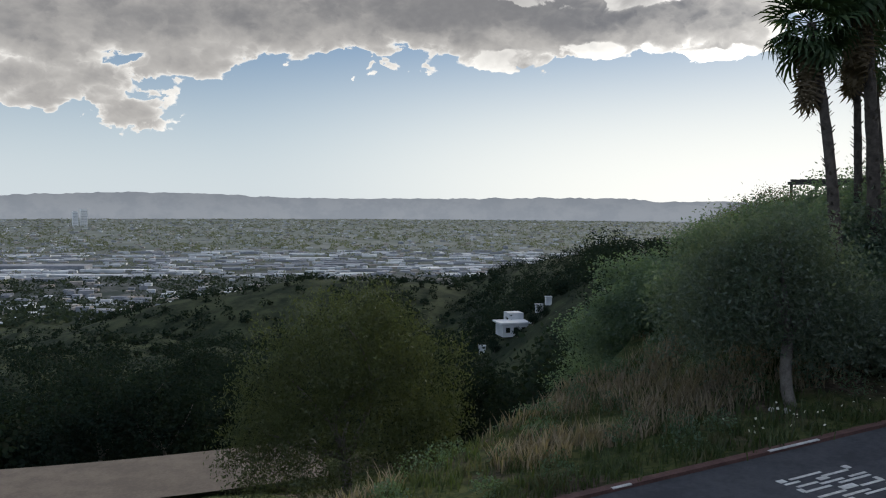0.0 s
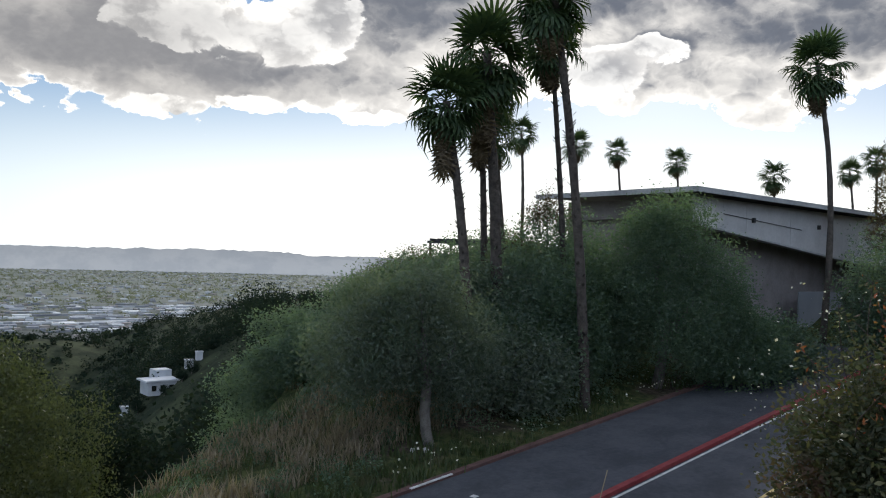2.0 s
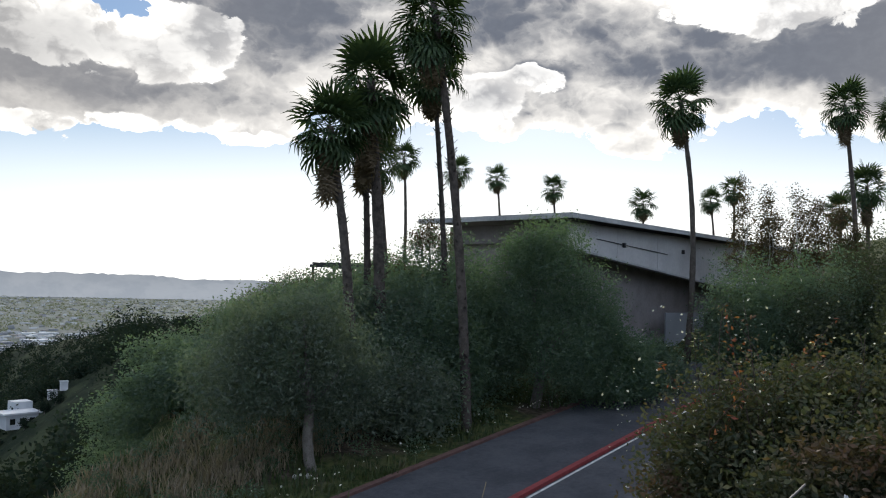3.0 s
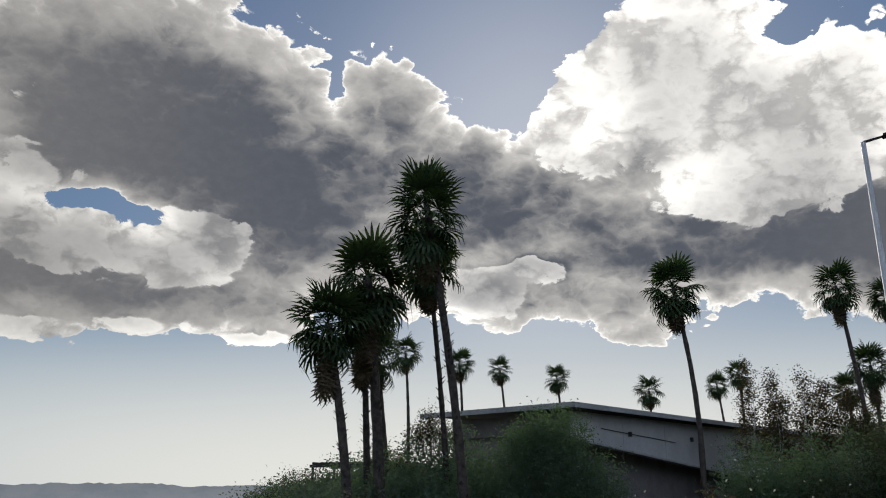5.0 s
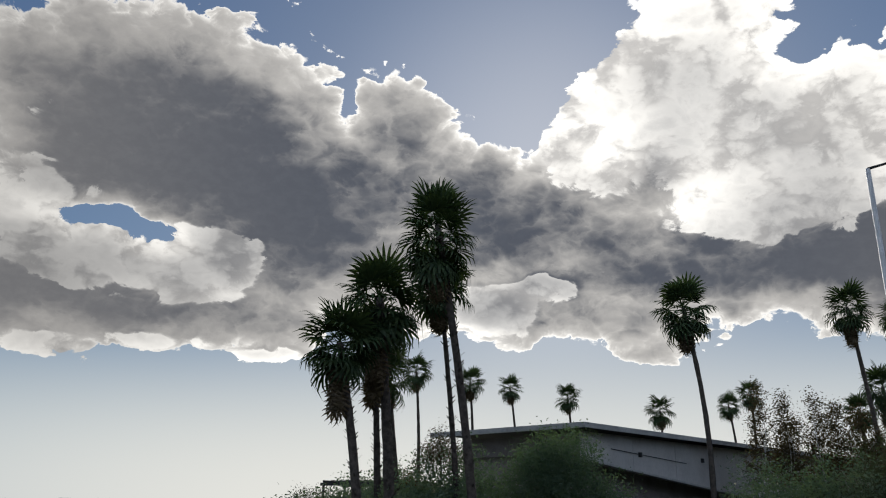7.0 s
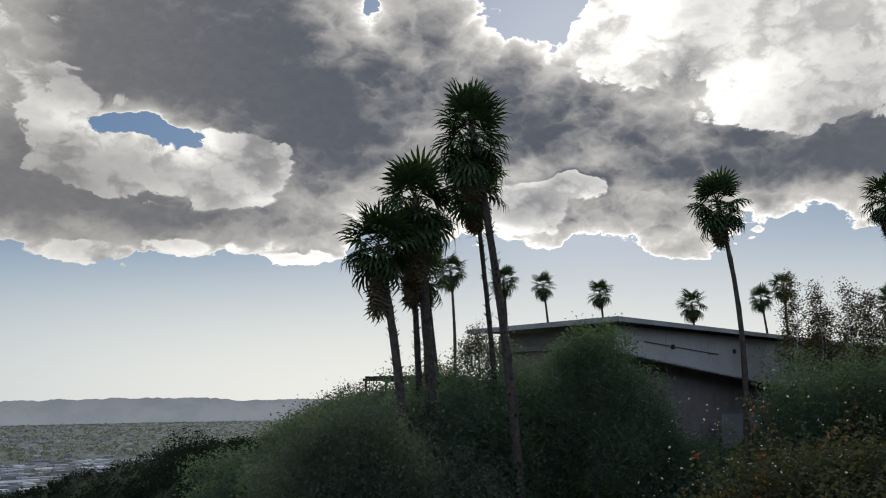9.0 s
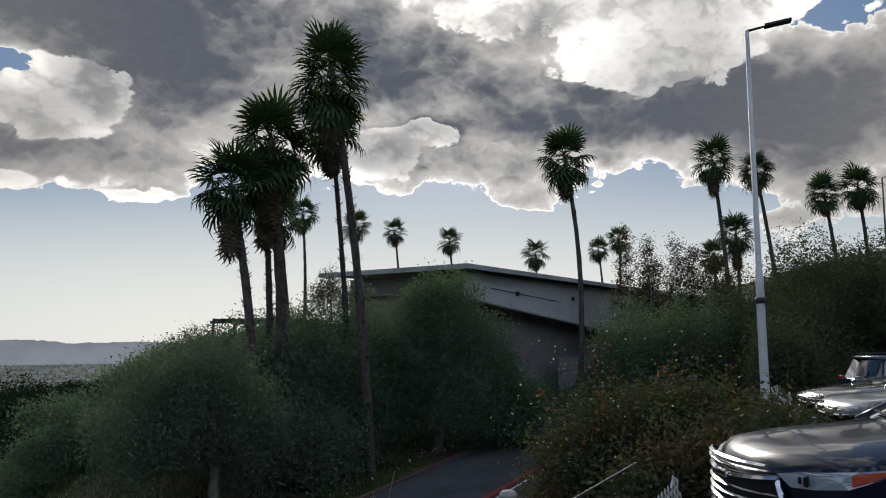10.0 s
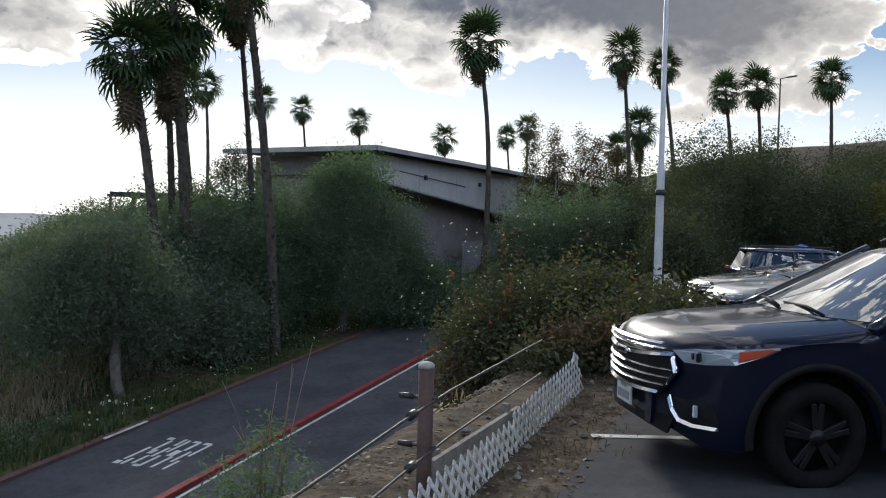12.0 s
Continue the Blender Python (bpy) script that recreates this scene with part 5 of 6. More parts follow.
def make_fence():
    ob = thing("cable_fence", Matrix.Translation((*uv(4.9, 2.05), 0)), "brown steel post fence strung with two steel cables", "fence")
    ax = Vector((UX, UY, 0))
    for k in (0, -1):
        p = ax * 5.4 * k + Vector((0, 0, 0.4 * k))
        pst = part("post", tube_mesh("post", [p + Vector((0, 0, -0.5)), p + Vector((0, 0, 0.86))], [0.052, 0.052], M_POST, 18), M_POST, ob)
        part("cap", tube_mesh("cap", [p + Vector((0, 0, z)) for z in (0.855, 0.875, 0.893, 0.90)], [0.056, 0.056, 0.04, 0.008], M_CAP, 18), M_CAP, pst, "pale domed cap")
        for z in (0.66, 0.34):
            side = Vector((-UY, UX, 0))
            part("bolt", tube_mesh("bolt", [p - side * 0.08 + Vector((0, 0, z)), p + side * 0.17 + Vector((0, 0, z))], [0.012, 0.012], M_CABLE, 8), M_CABLE, pst)
            part("turnbuckle", tube_mesh("turnbuckle", [p + side * 0.09 + Vector((0, 0, z)), p + side * 0.19 + Vector((0, 0, z))], [0.022, 0.018], M_DARKMETAL, 8), M_DARKMETAL, pst)
            part("clamp", tube_mesh("clamp", [p - ax * 0.42 - side * 0.07 + Vector((0, 0, z - 0.032)), p - ax * 0.34 - side * 0.07 + Vector((0, 0, z - 0.026))], [0.028, 0.028], M_DARKMETAL, 8), M_DARKMETAL, pst)
    for z in (0.66, 0.34):
        pts = [ax * s + Vector((UY * 0.07, -UX * 0.07, z + (0.075 if s < 0 else 0.02) * s)) for s in np.linspace(-5.4, 2.7, 11)]
        part("cable", tube_mesh("cable", pts, [0.0085] * 11, M_CABLE, 8), M_CABLE, ob)


make_fence()


def make_lattice(start, along_, length, height, lean, name_label, broken=False):
    """A garden lattice panel lying on edge: two layers of crossing slats, a loose grey plank behind."""
    a = Vector(along_).normalized()
    n = Vector((-a.y, a.x, 0)).normalized()
    upv = (Vector((0, 0, 1)) * math.cos(lean) + n * math.sin(lean)).normalized()
    ob = thing("lattice_panel", Matrix.Translation(start), name_label, "lattice", "lattice panels")
    step = 0.145
    count = int((length + height) / step)
    turn = Matrix((a, upv, a.cross(upv))).transposed().to_4x4()
    for layer, sgn in ((0, 1), (1, -1)):
        for k in range(count):
            if broken and rng.random() < 0.3:
                continue
            s0 = k * step - height
            x0, x1 = max(0, s0), min(length, s0 + height)
            if x1 - x0 < 0.03:
                continue
            h0, h1 = x0 - s0, x1 - s0
            if sgn < 0:
                h0, h1 = height - h0, height - h1
            p, q = a * x0 + upv * h0, a * x1 + upv * h1
            d = q - p
            bm = boxed((d.length + 0.02, 0.036, 0.007), (p + q) / 2 + a.cross(upv) * 0.008 * layer, turn @ Matrix.Rotation(math.atan2(h1 - h0, x1 - x0), 4, "Z"))
            part("slat", bm, M_LATTICE, ob)
    return ob, a, upv


# the panel sags in the middle and kicks up at its far end
for u0, l0, z0, u1, l1, z1, high, kind_ in ((2.4, 1.70, 0.02, 6.3, 1.79, -0.09, 0.33, "white lattice panel sagging along the fence"), (6.25, 1.80, -0.10, 9.0, 1.86, 0.0, 0.37, "white lattice panel tilted up beside the bush")):
    p0, p1 = Vector((*uv(u0, l0), z0)), Vector((*uv(u1, l1), z1))
    make_lattice(p0, p1 - p0, (p1 - p0).length, high, 0.2, kind_)
tip = thing("loose_slat", Matrix.Translation((*uv(8.85, 1.9), 0.40)) @ Matrix.Rotation(math.atan2(UY, UX), 4, "Z"), "broken white slat hooked over the lattice end", "slat")
part("slat", boxed((0.26, 0.012, 0.036), (-0.08, 0, 0.0), Matrix.Rotation(0.35, 4, "Y"), 0.003), M_LATTICE, tip)
part("slat", boxed((0.12, 0.012, 0.036), (-0.22, 0, -0.02), Matrix.Rotation(-0.9, 4, "Y"), 0.003), M_LATTICE, tip)
pl = thing("plank", Matrix.Translation((*uv(5.8, 2.0), 0.12)) @ Matrix.Rotation(math.atan2(UY, UX), 4, "Z"), "weathered grey plank behind the lattice", "plank")
part("board", boxed((2.0, 0.04, 0.10), (0.1, 0, 0.06), Matrix.Rotation(0.02, 4, "Y"), 0.004), M_PLANK, pl)
part("stake", boxed((0.05, 0.05, 0.6), (-0.7, 0.05, -0.15)), M_PLANK, pl)
part("stake", boxed((0.05, 0.05, 0.6), (0.9, 0.05, -0.15)), M_PLANK, pl)
block = thing("concrete_block", Matrix.Translation((*uv(4.2, 2.25), gz(*uv(4.2, 2.25)) + 0.04)) @ Matrix.Rotation(0.7, 4, "Z"), "small pale broken concrete block on the dirt", "block")
part("block", boxed((0.22, 0.12, 0.16), (0, 0, 0.03), None, 0.02), M_STONE, block)
make_lattice(Vector((*uv(17.5, 2.0), -0.2)), Vector((UX, UY, 0)), 5.0, 0.7, 0.15, "broken white lattice panel by the lamp post", True)
make_lattice(Vector((*uv(22.3, 2.2), -0.35)), Vector((UX, UY, 0.0)), 1.6, 1.0, 0.35, "tilted broken white lattice by the lamp post", True)


def make_lamp(base, height, r, arm_dir, label, white):
    ob = thing("lamp_post", Matrix.Translation(base), label, "lamp post", "lamp posts")
    mat = M_GALV if white else M_DARKMETAL
    hs = [0, 0.02 * height, 0.3 * height, 0.36 * height, 0.37 * height, height]
    part("pole", tube_mesh("pole", [(0, 0, -0.3)] + [(0, 0, h) for h in hs[1:]], [r * 1.15, r * 1.1, r, r * 0.98, r * 0.72, r * 0.55], mat, 14), mat, ob)
    part("base_plate", boxed((r * 4, r * 4, 0.06), (0, 0, 0.03), None, 0.01), mat, ob)
    if white:
        part("band", tube_mesh("band", [(0, 0, 0.29 * height), (0, 0, 0.305 * height)], [r * 1.3, r * 1.3], M_DARKMETAL, 12), M_DARKMETAL, ob, "dark clamp band")
        part("control_box", boxed((0.14, 0.12, 0.25), (r * 1.4, 0, 0.28 * height), None, 0.01), M_DARKMETAL, ob)
    d = Vector((*arm_dir, 0)).normalized()
    h = Vector((0, 0, height))
    part("arm", tube_mesh("arm", [h, h + d * 0.35 + Vector((0, 0, 0.06)), h + d * 0.7 + Vector((0, 0, 0.12))], [0.04, 0.035, 0.03], M_DARKMETAL, 8), M_DARKMETAL, ob)
    turn = Matrix.Rotation(math.atan2(d.y, d.x), 4, "Z") @ Matrix.Rotation(-0.14, 4, "Y")
    part("lamp_head", boxed((0.75, 0.30, 0.09), h + d * 0.85 + Vector((0, 0, 0.14)), turn, 0.03), M_DARKMETAL, ob, "flat dark lamp head")


make_lamp((21.45, 11.5, -0.42), 11.2, 0.115, (0.55, -0.84), "tall white lamp post with a flat lamp head", True)
make_lamp((65.3, 24.4, gz(65.3, 24.4)), 14.1 - gz(65.3, 24.4), 0.11, (0.4, -0.9), "dark street lamp on the slope behind trees", False)

# ---- cars ---------------------------------------------------------------


def loft(name, stations, mat):
    n = len(stations[0])
    verts, faces = [], []
    for s in stations:
        verts += s
    for i in range(len(stations) - 1):
        for k in range(n - 1):
            faces.append((i * n + k, i * n + k + 1, (i + 1) * n + k + 1, (i + 1) * n + k))
    faces.append(tuple(range(n))[::-1])
    faces.append(tuple((len(stations) - 1) * n + k for k in range(n)))
    me = mesh_from(name, verts, faces, mat)
    bm = bmesh.new()
    bm.from_mesh(me)
    bmesh.ops.recalc_face_normals(bm, faces=bm.faces)
    bm.to_mesh(me)
    bm.free()
    me.shade_smooth()
    me.set_sharp_from_angle(angle=radians(38))
    return me


def nose(y):
    """How far the front curves back at y off the middle line."""
    return 0.03 - 0.40 * (abs(y) / 0.985) ** 2.63


def ribbon(name, pts, w, d, mat):
    """A flat bar along points, w high and d deep (towards +x)."""
    verts, faces = [], []
    for x, y, z in pts:
        verts += [(x, y, z - w / 2), (x, y, z + w / 2), (x + d * 0.35, y, z + w / 2), (x + d, y, z - w / 2 * 0.8)]
    for i in range(len(pts) - 1):
        for k in range(4):
            k2 = (k + 1) % 4
            faces.append((4 * i + k, 4 * i + k2, 4 * i + 4 + k2, 4 * i + 4 + k))
    faces += [(0, 1, 2, 3), (4 * len(pts) - 1, 4 * len(pts) - 2, 4 * len(pts) - 3, 4 * len(pts) - 4)]
    return mesh_from(name, verts, faces, mat)


def shell(name, outline, thick, mat, fx, fy=lambda y: y):
    """A plate over a (y, z) outline that follows the nose; fx gives x from y and z."""
    n = len(outline)
    cy, cz = sum(p[0] for p in outline) / n, sum(p[1] for p in outline) / n
    rings = [[(cy + (y - cy) * k, cz + (z - cz) * k) for y, z in outline] for k in (1.0, 0.6, 0.25)]
    verts = [(fx(y, z) - thick, fy(y) * (1 - thick * 0.5), z) for y, z in outline]
    for r in rings:
        verts += [(fx(y, z), fy(y), z) for y, z in r]
    faces = []
    for j in range(3):
        for k in range(n):
            k2 = (k + 1) % n
            faces.append((j * n + k, j * n + k2, (j + 1) * n + k2, (j + 1) * n + k))
    faces.append(tuple(3 * n + k for k in range(n)))
    me = mesh_from(name, verts, faces, mat)
    bm = bmesh.new()
    bm.from_mesh(me)
    bmesh.ops.recalc_face_normals(bm, faces=bm.faces)
    bm.to_mesh(me)
    bm.free()
    return me


def wheel(parent, x, y, side, r=0.385):
    w = part("wheel", tube_mesh("wheel", [(x, y - side * 0.12, r), (x, y + side * 0.03, r)], [r * 0.66, r * 0.66], M_BLACK, 24), M_BLACK, parent)
    prof = [(-0.125, 0.66), (-0.125, 0.9), (-0.10, 0.985), (-0.04, 1.0), (0.04, 1.0), (0.10, 0.985), (0.125, 0.9), (0.125, 0.66)]
    verts, faces, N = [], [], 40
    for k in range(N):
        a = 2 * math.pi * k / N
        for py, pr in prof:
            verts.append((x + r * pr * math.cos(a), y + py, r + r * pr * math.sin(a)))
    P = len(prof)
    for k in range(N):
        for j in range(P):
            faces.append((k * P + j, k * P + (j + 1) % P, ((k + 1) % N) * P + (j + 1) % P, ((k + 1) % N) * P + j))
    part("tyre", mesh_from("tyre", verts, faces, M_RUBBER, True), M_RUBBER, w, "worn black tyre")
    ys = y + side * 0.10
    bm = bmesh.new()
    for k in range(5):
        a = 2 * math.pi * k / 5 + 0.3
        for off in (-0.16, 0.16):
            t = Matrix.Rotation(-(a + off * 0.6), 4, "Y")
            box(bm, (r * 0.60, 0.035, 0.045), Vector((x + math.cos(a + off) * r * 0.34, ys, r + math.sin(a + off) * r * 0.34)), t, 0.006)
    part("rim", bm, M_RIM, w, "dark spoked alloy rim")
    part("hub", tube_mesh("hub", [(x, ys - 0.03, r), (x, ys + 0.025, r)], [0.07, 0.06], M_RIM, 12), M_RIM, w)


def make_suv(m, paint, label, roof_h=1.78, plate=True, name="suv", chrome=True):
    ob = thing(name, m, label, "car", "parked cars")
    L = 5.15
    axles = (-1.0, -4.05)
    xs = sorted(set([0.0, -0.03, -0.08, -0.15, -0.25, -0.36] + [-0.5 - 0.06 * k for k in range(75)] + [-4.95, -5.05, -5.12, -5.15]), reverse=True)
    st = []
    for x in xs:
        w = 0.985 * max(0.0, min(1.0, (max(0.0, -x - 0.0) / 0.40))) ** 0.38 if x > -0.40 else 0.985
        w = max(w, 0.42)
        if x < -4.7:
            w = 0.985 - 0.16 * ((-x - 4.7) / 0.45) ** 2
        zb = 0.27 if -0.2 > x > -5.0 else 0.36
        for ax in axles:
            dx = x - ax
            if abs(dx) < 0.47:
                zb = max(zb, 0.385 + math.sqrt(0.47 ** 2 - dx * dx) * 0.98)
        zt = float(np.interp(-x, [0, 0.08, 0.25, 0.6, 1.45, 2.0, 4.6, 5.15], [0.84, 0.95, 1.02, 1.06, 1.13, 1.15, 1.20, 1.14]))
        zc = float(np.interp(-x, [0, 0.06, 0.2, 0.6, 1.45, 2.0, 4.6, 5.15], [0.90, 1.00, 1.07, 1.13, 1.20, 1.18, 1.22, 1.16]))
        zb = min(zb, zt - 0.12)
        half = [(w * 0.95, zb), (w * 0.99, zb + (zt - zb) * 0.12), (w * 1.0, zb + (zt - zb) * 0.40), (w * 0.985, zb + (zt - zb) * 0.66), (w * 0.995, zb + (zt - zb) * 0.84), (w * 0.965, zt - 0.015), (w * 0.90, zt + 0.012), (w * 0.72, zt + (zc - zt) * 0.62), (w * 0.64, zt + (zc - zt) * 0.86), (w * 0.30, zc)]
        st.append([(x, y, z) for y, z in half] + [(x, -y, z) for y, z in half[::-1]])
    part("body", loft("body", st, paint), paint, ob)
    part("underbody", boxed((L - 0.5, 1.5, 0.5), (-L / 2, 0, 0.52)), M_BLACK, ob)
    # arches
    for ax in axles:
        for s in (1, -1):
            pts = [(ax + math.cos(a) * 0.49, 0.0, 0.385 + math.sin(a) * 0.48) for a in np.linspace(-0.15, math.pi + 0.15, 22)]
            verts, faces = [], []
            for x, _, z in pts:
                k = Vector((x - ax, 0, z - 0.385)) * 1.11
                verts += [(x, s * 0.955, z), (x, s * 1.0, z), (ax + k.x, s * 0.998, 0.385 + k.z), (ax + k.x, s * 0.96, 0.385 + k.z)]
            for i in range(len(pts) - 1):
                for k in range(4):
                    faces.append((4 * i + k, 4 * i + (k + 1) % 4, 4 * i + 4 + (k + 1) % 4, 4 * i + 4 + k))
            part("arch_trim", mesh_from("arch_trim", verts, faces, M_BLACK, True), M_BLACK, ob, "black plastic wheel arch trim")
            wheel(ob, ax, s * 0.86, s)
    # cabin
    def ring(z, xf, xb, w):
        return [(xf, 0, z), (xf - 0.05, w * 0.55, z), (xf - 0.20, w * 0.93, z), (xf - 0.34, w, z), (xb + 0.2, w * 0.96, z), (xb, w * 0.82, z), (xb, -w * 0.82, z), (xb + 0.2, -w * 0.96, z), (xf - 0.34, -w, z), (xf - 0.20, -w * 0.93, z), (xf - 0.05, -w * 0.55, z)]
    zr = roof_h
    lev = [ring(1.12, -1.20, -5.02, 0.935), ring(1.18, -1.28, -5.0, 0.93), ring(zr - 0.10, -2.26, -4.78, 0.765), ring(zr - 0.05, -2.46, -4.75, 0.73)]
    n = 11
    verts = [v for r in lev for v in r]
    faces = []
    for j in range(3):
        for k in range(n):
            faces.append((j * n + k, j * n + (k + 1) % n, (j + 1) * n + (k + 1) % n, (j + 1) * n + k))
    part("cabin", mesh_from("cabin", verts, faces, M_GLASS, True), M_GLASS, ob, "tinted side and rear glass")
    roofring = [ring(zr - 0.10, -2.36, -4.80, 0.79), ring(zr - 0.045, -2.50, -4.85, 0.755), ring(zr - 0.01, -2.75, -4.7, 0.62), ring(zr, -3.1, -4.4, 0.3)]
    rv = [v for r in roofring for v in r]
    rf = []
    for j in range(3):
        for k in range(n):
            rf.append((j * n + k, j * n + (k + 1) % n, (j + 1) * n + (k + 1) % n, (j + 1) * n + k))
    rf.append(tuple(3 * n + k for k in range(n)))
    part("roof", mesh_from("roof", rv, rf, paint, True), paint, ob)
    lo, hi = lev[1], lev[2]
    def on(k, f, push):
        p = Vector(lo[k % n]).lerp(Vector(hi[k % n]), f)
        c = Vector((-3.2, 0, p.z))
        return p + (p - c).normalized() * push
    ws = []
    for f in np.linspace(0.02, 0.97, 7):
        row = [on(9, f, 0.012), on(10, f, 0.012), on(0, f, 0.012 + 0.02), on(1, f, 0.012), on(2, f, 0.012)]
        ws.append(row)
    wv = [v for r in ws for v in r]
    wf = [(5 * i + k, 5 * i + k + 1, 5 * i + 6 + k, 5 * i + 5 + k) for i in range(6) for k in range(4)]
    part("windshield", mesh_from("windshield", wv, wf, M_WINDSHIELD, True), M_WINDSHIELD, ob, "raked windshield reflecting the clouds")
    for s, k in ((1, 3), (-1, 8)):
        pts = [on(2 if s > 0 else 9, f, 0.015).lerp(on(k, f, 0.015), 0.45) for f in np.linspace(-0.1, 1.02, 8)]
        part("pillar", tube_mesh("pillar", pts, [0.055] * 8, paint, 8), paint, ob)
        for xx, top in ((-3.0, -3.1), (-4.0, -3.98)):
            part("pillar", tube_mesh("pillar", [(xx, s * 0.937, 1.16), (top, s * 0.775, zr - 0.09)], [0.04, 0.04], paint, 6), paint, ob)
        part("window_trim", tube_mesh("window_trim", [(-1.75, s * 0.945, 1.165), (-3.2, s * 0.945, 1.185), (-4.7, s * 0.91, 1.20)], [0.012] * 3, M_CHROME, 6), M_CHROME, ob)
        rail = part("roof_rail", tube_mesh("roof_rail", [(-2.6, s * 0.66, zr - 0.02), (-2.75, s * 0.66, zr + 0.045), (-4.4, s * 0.64, zr + 0.045), (-4.6, s * 0.62, zr - 0.02)], [0.018] * 4, M_DARKMETAL, 8), M_DARKMETAL, ob)
        mir = part("mirror", boxed((0.14, 0.24, 0.17), (-1.72, s * 1.10, 1.20), Matrix.Rotation(s * 0.15, 4, "Z"), 0.05), paint, ob)
        part("mirror_arm", boxed((0.08, 0.14, 0.05), (-1.70, s * 0.98, 1.15), None, 0.01), M_BLACK, mir)
        for xx in (-1.62, -2.95, -4.0):
            part("door_gap", boxed((0.012, 0.012, 0.62), (xx, s * 0.9815, 0.80)), M_BLACK, ob)
        for xx in (-2.75, -3.8):
            part("door_handle", boxed((0.2, 0.03, 0.035), (xx, s * 0.995, 0.98), None, 0.01), paint, ob)
        # headlamp wraps round the corner
        out = [(s * q, z) for q, z in ((0.58, 0.945), (0.74, 0.975), (0.90, 0.995), (1.05, 1.010), (1.24, 1.022), (1.25, 1.005), (1.12, 0.945), (0.98, 0.895), (0.82, 0.872), (0.68, 0.868))]

        def fx(q, z):
            q = abs(q)
            return nose(q) - 0.012 if q < 0.95 else nose(0.95) - 0.012 - (q - 0.95) * 1.05

        def fy(q):
            return math.copysign(min(abs(q), 0.90 + 0.10 * math.tanh(max(0, abs(q) - 0.90) / 0.10)), q)
        hl = part("headlight", shell("headlight", out, 0.05, M_LENS, fx, fy), M_LENS, ob, "clear headlight lens")
        part("projector", boxed((0.03, 0.13, 0.065), (nose(0.78) - 0.012, s * 0.78, 0.925), Matrix.Rotation(-s * 0.55, 4, "Z"), 0.008), M_BLACK, hl)
        for dy in (-0.03, 0.02):
            part("led_bar", boxed((0.02, 0.016, 0.05), (nose(0.78 + dy) + 0.002, s * (0.78 + dy), 0.925), None, 0.003), M_CHROME, hl)
        mark = [(s * q, z) for q, z in ((1.00, 0.990), (1.10, 1.003), (1.225, 1.014), (1.235, 1.002), (1.11, 0.948), (1.00, 0.915))]
        part("side_marker", shell("side_marker", mark, 0.03, M_AMBER, lambda q, z: fx(q, z) + 0.004, lambda q: fy(q) + math.copysign(0.007, q)), M_AMBER, hl, "orange side marker")
        # fog lamp pocket
        part("fog_pocket", shell("fog_pocket", [(s * 0.60, 0.60), (s * 0.86, 0.60), (s * 0.90, 0.46), (s * 0.66, 0.44)], 0.03, M_BLACK, lambda y, z: nose(y) - 0.016), M_BLACK, ob)
        part("fog_trim", ribbon("fog_trim", [(nose(y) - 0.014, s * y, z) for y, z in ((0.575, 0.60), (0.60, 0.52), (0.66, 0.445), (0.76, 0.425), (0.90, 0.43))], 0.026, 0.025, M_CHROME), M_CHROME, ob, "chrome fog lamp trim")
        part("fog_lamp", boxed((0.03, 0.04, 0.09), (nose(0.77) - 0.005, s * 0.77, 0.53), None, 0.01), M_LENS, ob)
    # grille
    g = [(-0.60, 0.93), (-0.30, 0.90), (0, 0.885), (0.30, 0.90), (0.60, 0.93), (0.655, 0.80), (0.50, 0.60), (0, 0.575), (-0.50, 0.60), (-0.655, 0.80)]
    gr = part("grille", shell("grille", g, 0.03, M_BLACK, lambda y, z: nose(y) + 0.025), M_BLACK, ob, "black grille with chrome bars")
    def bar(z, y1, sag, w, nm):
        ys = np.linspace(-y1, y1, 13)
        part(nm, ribbon(nm, [(nose(y) + 0.02, y, z + sag * (abs(y) / y1) ** 1.5) for y in ys], w, 0.03, M_CHROME if chrome else M_BLACK), M_CHROME, gr)
    for z, y1, w in ((0.785, 0.64, 0.013), (0.725, 0.62, 0.013), (0.665, 0.57, 0.013)):
        bar(z, y1, 0.02, w, "grille_bar")
    bar(0.865, 0.64, 0.055, 0.028, "grille_band")
    bar(0.985, 0.55, 0.005, 0.016, "grille_band")
    bar(0.935, 0.57, 0.02, 0.012, "grille_bar")
    bar(0.600, 0.50, 0.02, 0.024, "grille_band")
    for s in (1, -1):
        part("grille_band", ribbon("grille_band", [(nose(y) + 0.02, s * y, z) for y, z in ((0.635, 0.90), (0.66, 0.80), (0.60, 0.72), (0.50, 0.61))], 0.03, 0.03, M_CHROME), M_CHROME, gr)
    part("badge", boxed((0.03, 0.17, 0.055), (nose(0) + 0.055, 0, 0.865), None, 0.012), M_CHROME, gr, "plain chrome badge")
    part("lower_intake", shell("lower_intake", [(-0.62, 0.46), (0.62, 0.46), (0.55, 0.32), (-0.55, 0.32)], 0.02, M_BLACK, lambda y, z: nose(y) - 0.01), M_BLACK, ob)
    if plate:
        pl_ = part("number_plate", boxed((0.015, 0.31, 0.155), (nose(0) + 0.03, 0, 0.52), None, 0.004), M_WHITE, ob, "white plate with unreadable dark bars")
        part("plate_bar", boxed((0.004, 0.24, 0.065), (nose(0) + 0.04, 0, 0.505)), M_GREYWALL, pl_)
        part("plate_bar", boxed((0.004, 0.12, 0.02), (nose(0) + 0.04, 0, 0.575)), M_GREYWALL, pl_)
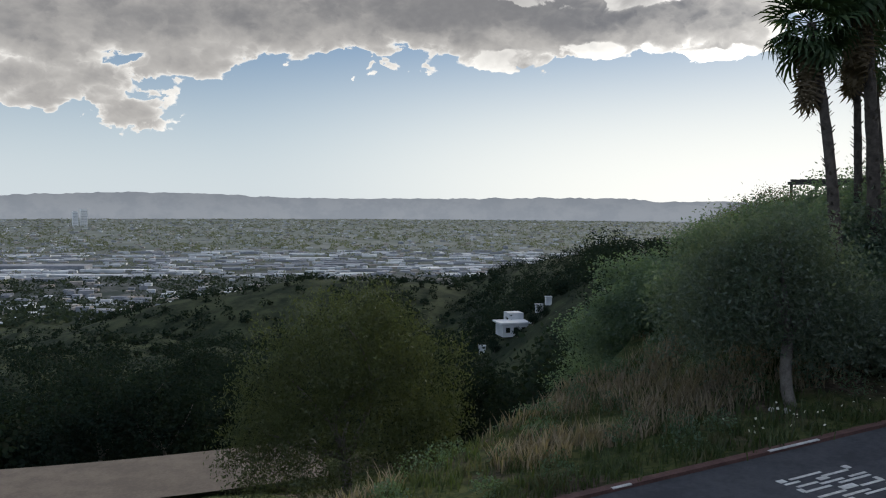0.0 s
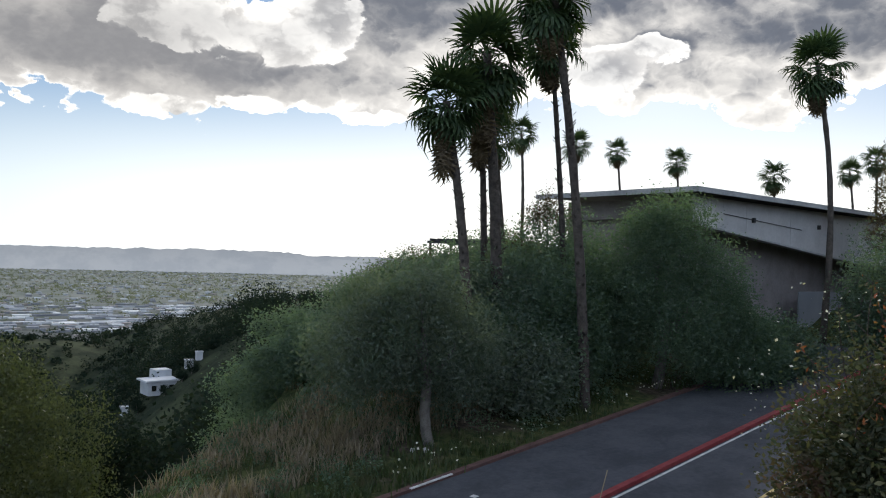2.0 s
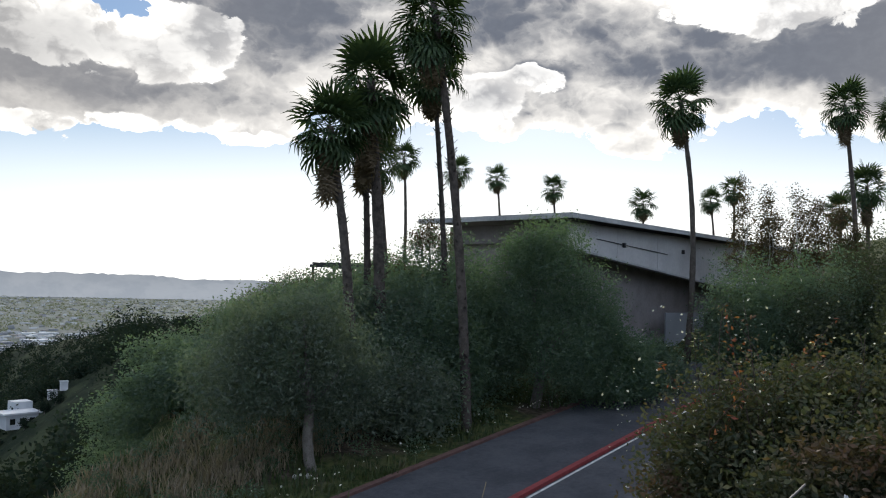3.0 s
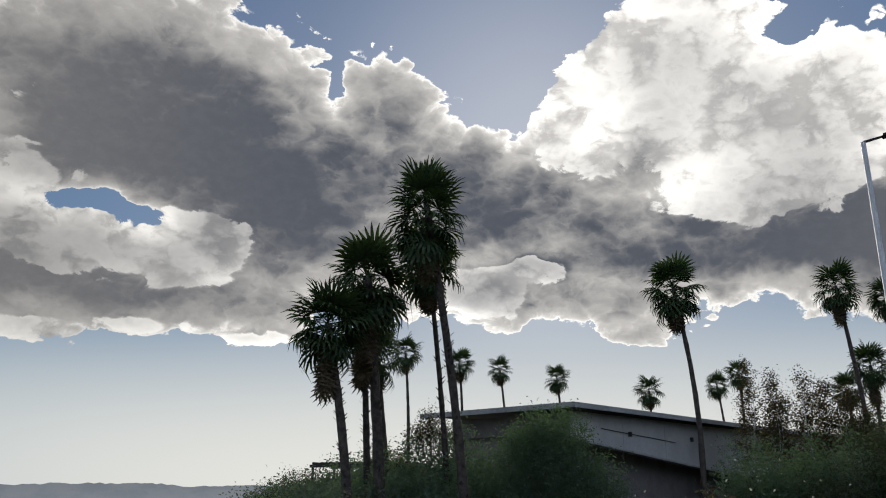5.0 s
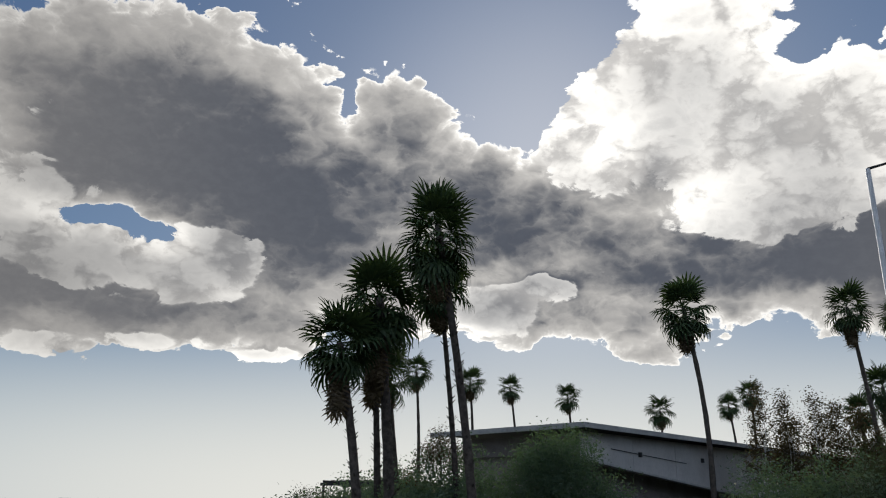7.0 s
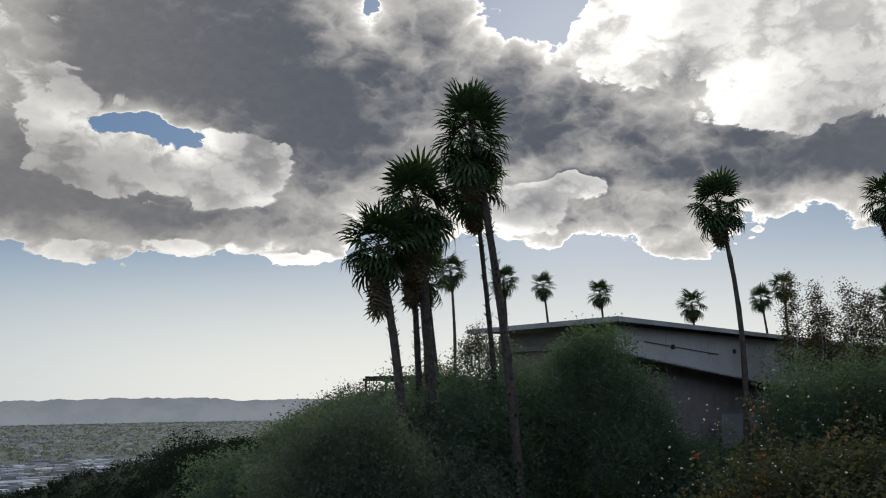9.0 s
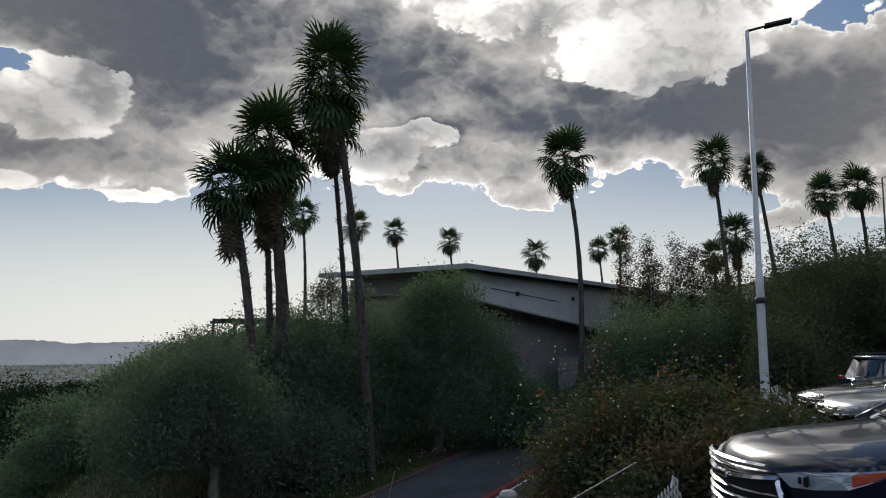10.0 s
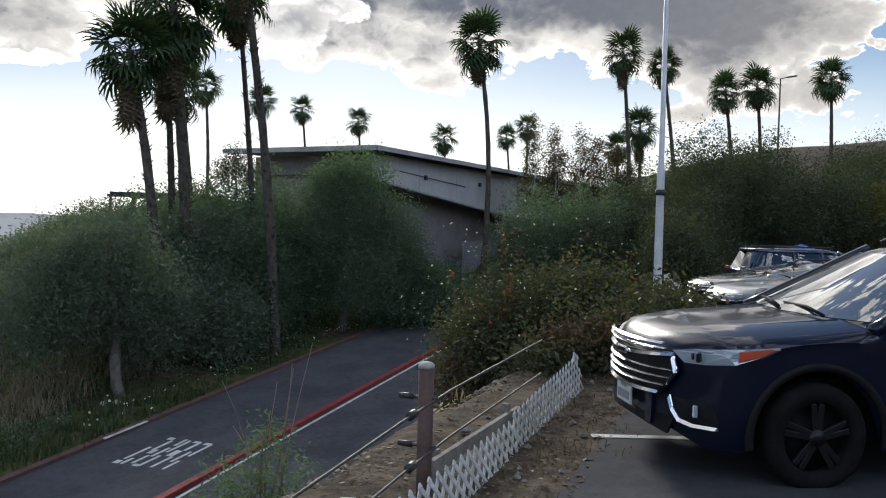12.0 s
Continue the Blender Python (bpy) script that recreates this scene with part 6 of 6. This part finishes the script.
    # hood seams, wipers, tail lamps
    for s in (1, -1):
        part("hood_crease", tube_mesh("hood_crease", [(-0.25, s * 0.42, 1.065), (-0.8, s * 0.55, 1.135), (-1.35, s * 0.62, 1.185)], [0.006] * 3, paint, 6), paint, ob)
        part("tail_lamp", boxed((0.10, 0.16, 0.38), (-5.06, s * 0.80, 1.05), Matrix.Rotation(s * 0.25, 4, "Z"), 0.03), M_REDLENS, ob)
    part("wiper", tube_mesh("wiper", [(-1.28, 0.55, 1.205), (-1.36, 0.2, 1.24), (-1.38, -0.18, 1.245)], [0.014, 0.012, 0.008], M_BLACK, 6), M_BLACK, ob)
    part("wiper", tube_mesh("wiper", [(-1.30, -0.12, 1.215), (-1.38, -0.4, 1.245), (-1.46, -0.68, 1.25)], [0.014, 0.012, 0.008], M_BLACK, 6), M_BLACK, ob)
    part("rear_bumper", boxed((0.14, 1.6, 0.35), (-5.12, 0, 0.50), None, 0.05), M_BLACK, ob)
    return ob


H1 = 144.8
make_suv(pose(5.49, 3.33, -0.02, 0, 0, H1 - 5), M_PAINT, "dark navy sport utility vehicle with chrome grille bars")
make_suv(pose(12.15, 5.5, -0.14, 0, 0, H1), M_SILVER, "silver-grey car parked behind a dark one", 1.42, False, "silver_car")
make_suv(pose(15.1, 7.2, -0.22, 0, 0, H1 + 2), M_BLACKPAINT, "black car parked in the row", 1.42, False, "black_car")
make_suv(pose(26.9, 6.6, -0.42, 0, 0, -35.0), M_BLUEPAINT, "dark blue sport utility vehicle seen from behind", 1.8, False, "blue_suv")


def make_canopy():
    x, y = 37.8, 13.0
    z = gz(x, y)
    ob = thing("canopy_tent", Matrix.Translation((x, y, z)) @ Matrix.Scale(0.72, 4), "blue pop-up canopy with white legs beyond the cars", "canopy")
    me = mesh_from("canopy", [(-1.5, -1.5, 2.1), (1.5, -1.5, 2.1), (1.5, 1.5, 2.1), (-1.5, 1.5, 2.1), (0, 0, 2.75), (-1.5, -1.5, 1.85), (1.5, -1.5, 1.85), (1.5, 1.5, 1.85), (-1.5, 1.5, 1.85)],
                   [(0, 1, 4), (1, 2, 4), (2, 3, 4), (3, 0, 4), (5, 6, 1, 0), (6, 7, 2, 1), (7, 8, 3, 2), (8, 5, 0, 3)], M_BLUECLOTH)
    part("cover", me, M_BLUECLOTH, ob)
    for sx in (-1.45, 1.45):
        for sy in (-1.45, 1.45):
            part("leg", boxed((0.06, 0.06, 2.2), (sx, sy, 1.0)), M_GALV, ob)


make_canopy()


def make_flowers():
    pts = []
    for _ in range(150):
        u, l = rng.uniform(20, 50), 19.6 + abs(rng.normal()) * 0.8
        x, y = uv(u, l)
        pts.append((x, y, gz(x, y) + rng.uniform(0.25, 0.5)))
    tagged(new("verge_flowers", quads_mesh("verge_flowers", leaf_quads(np.array(pts), 0.09, 0, 0.9), M_FLOWER)), "small white flowers along the road verge", "flowers", kind="stuff")


make_flowers()
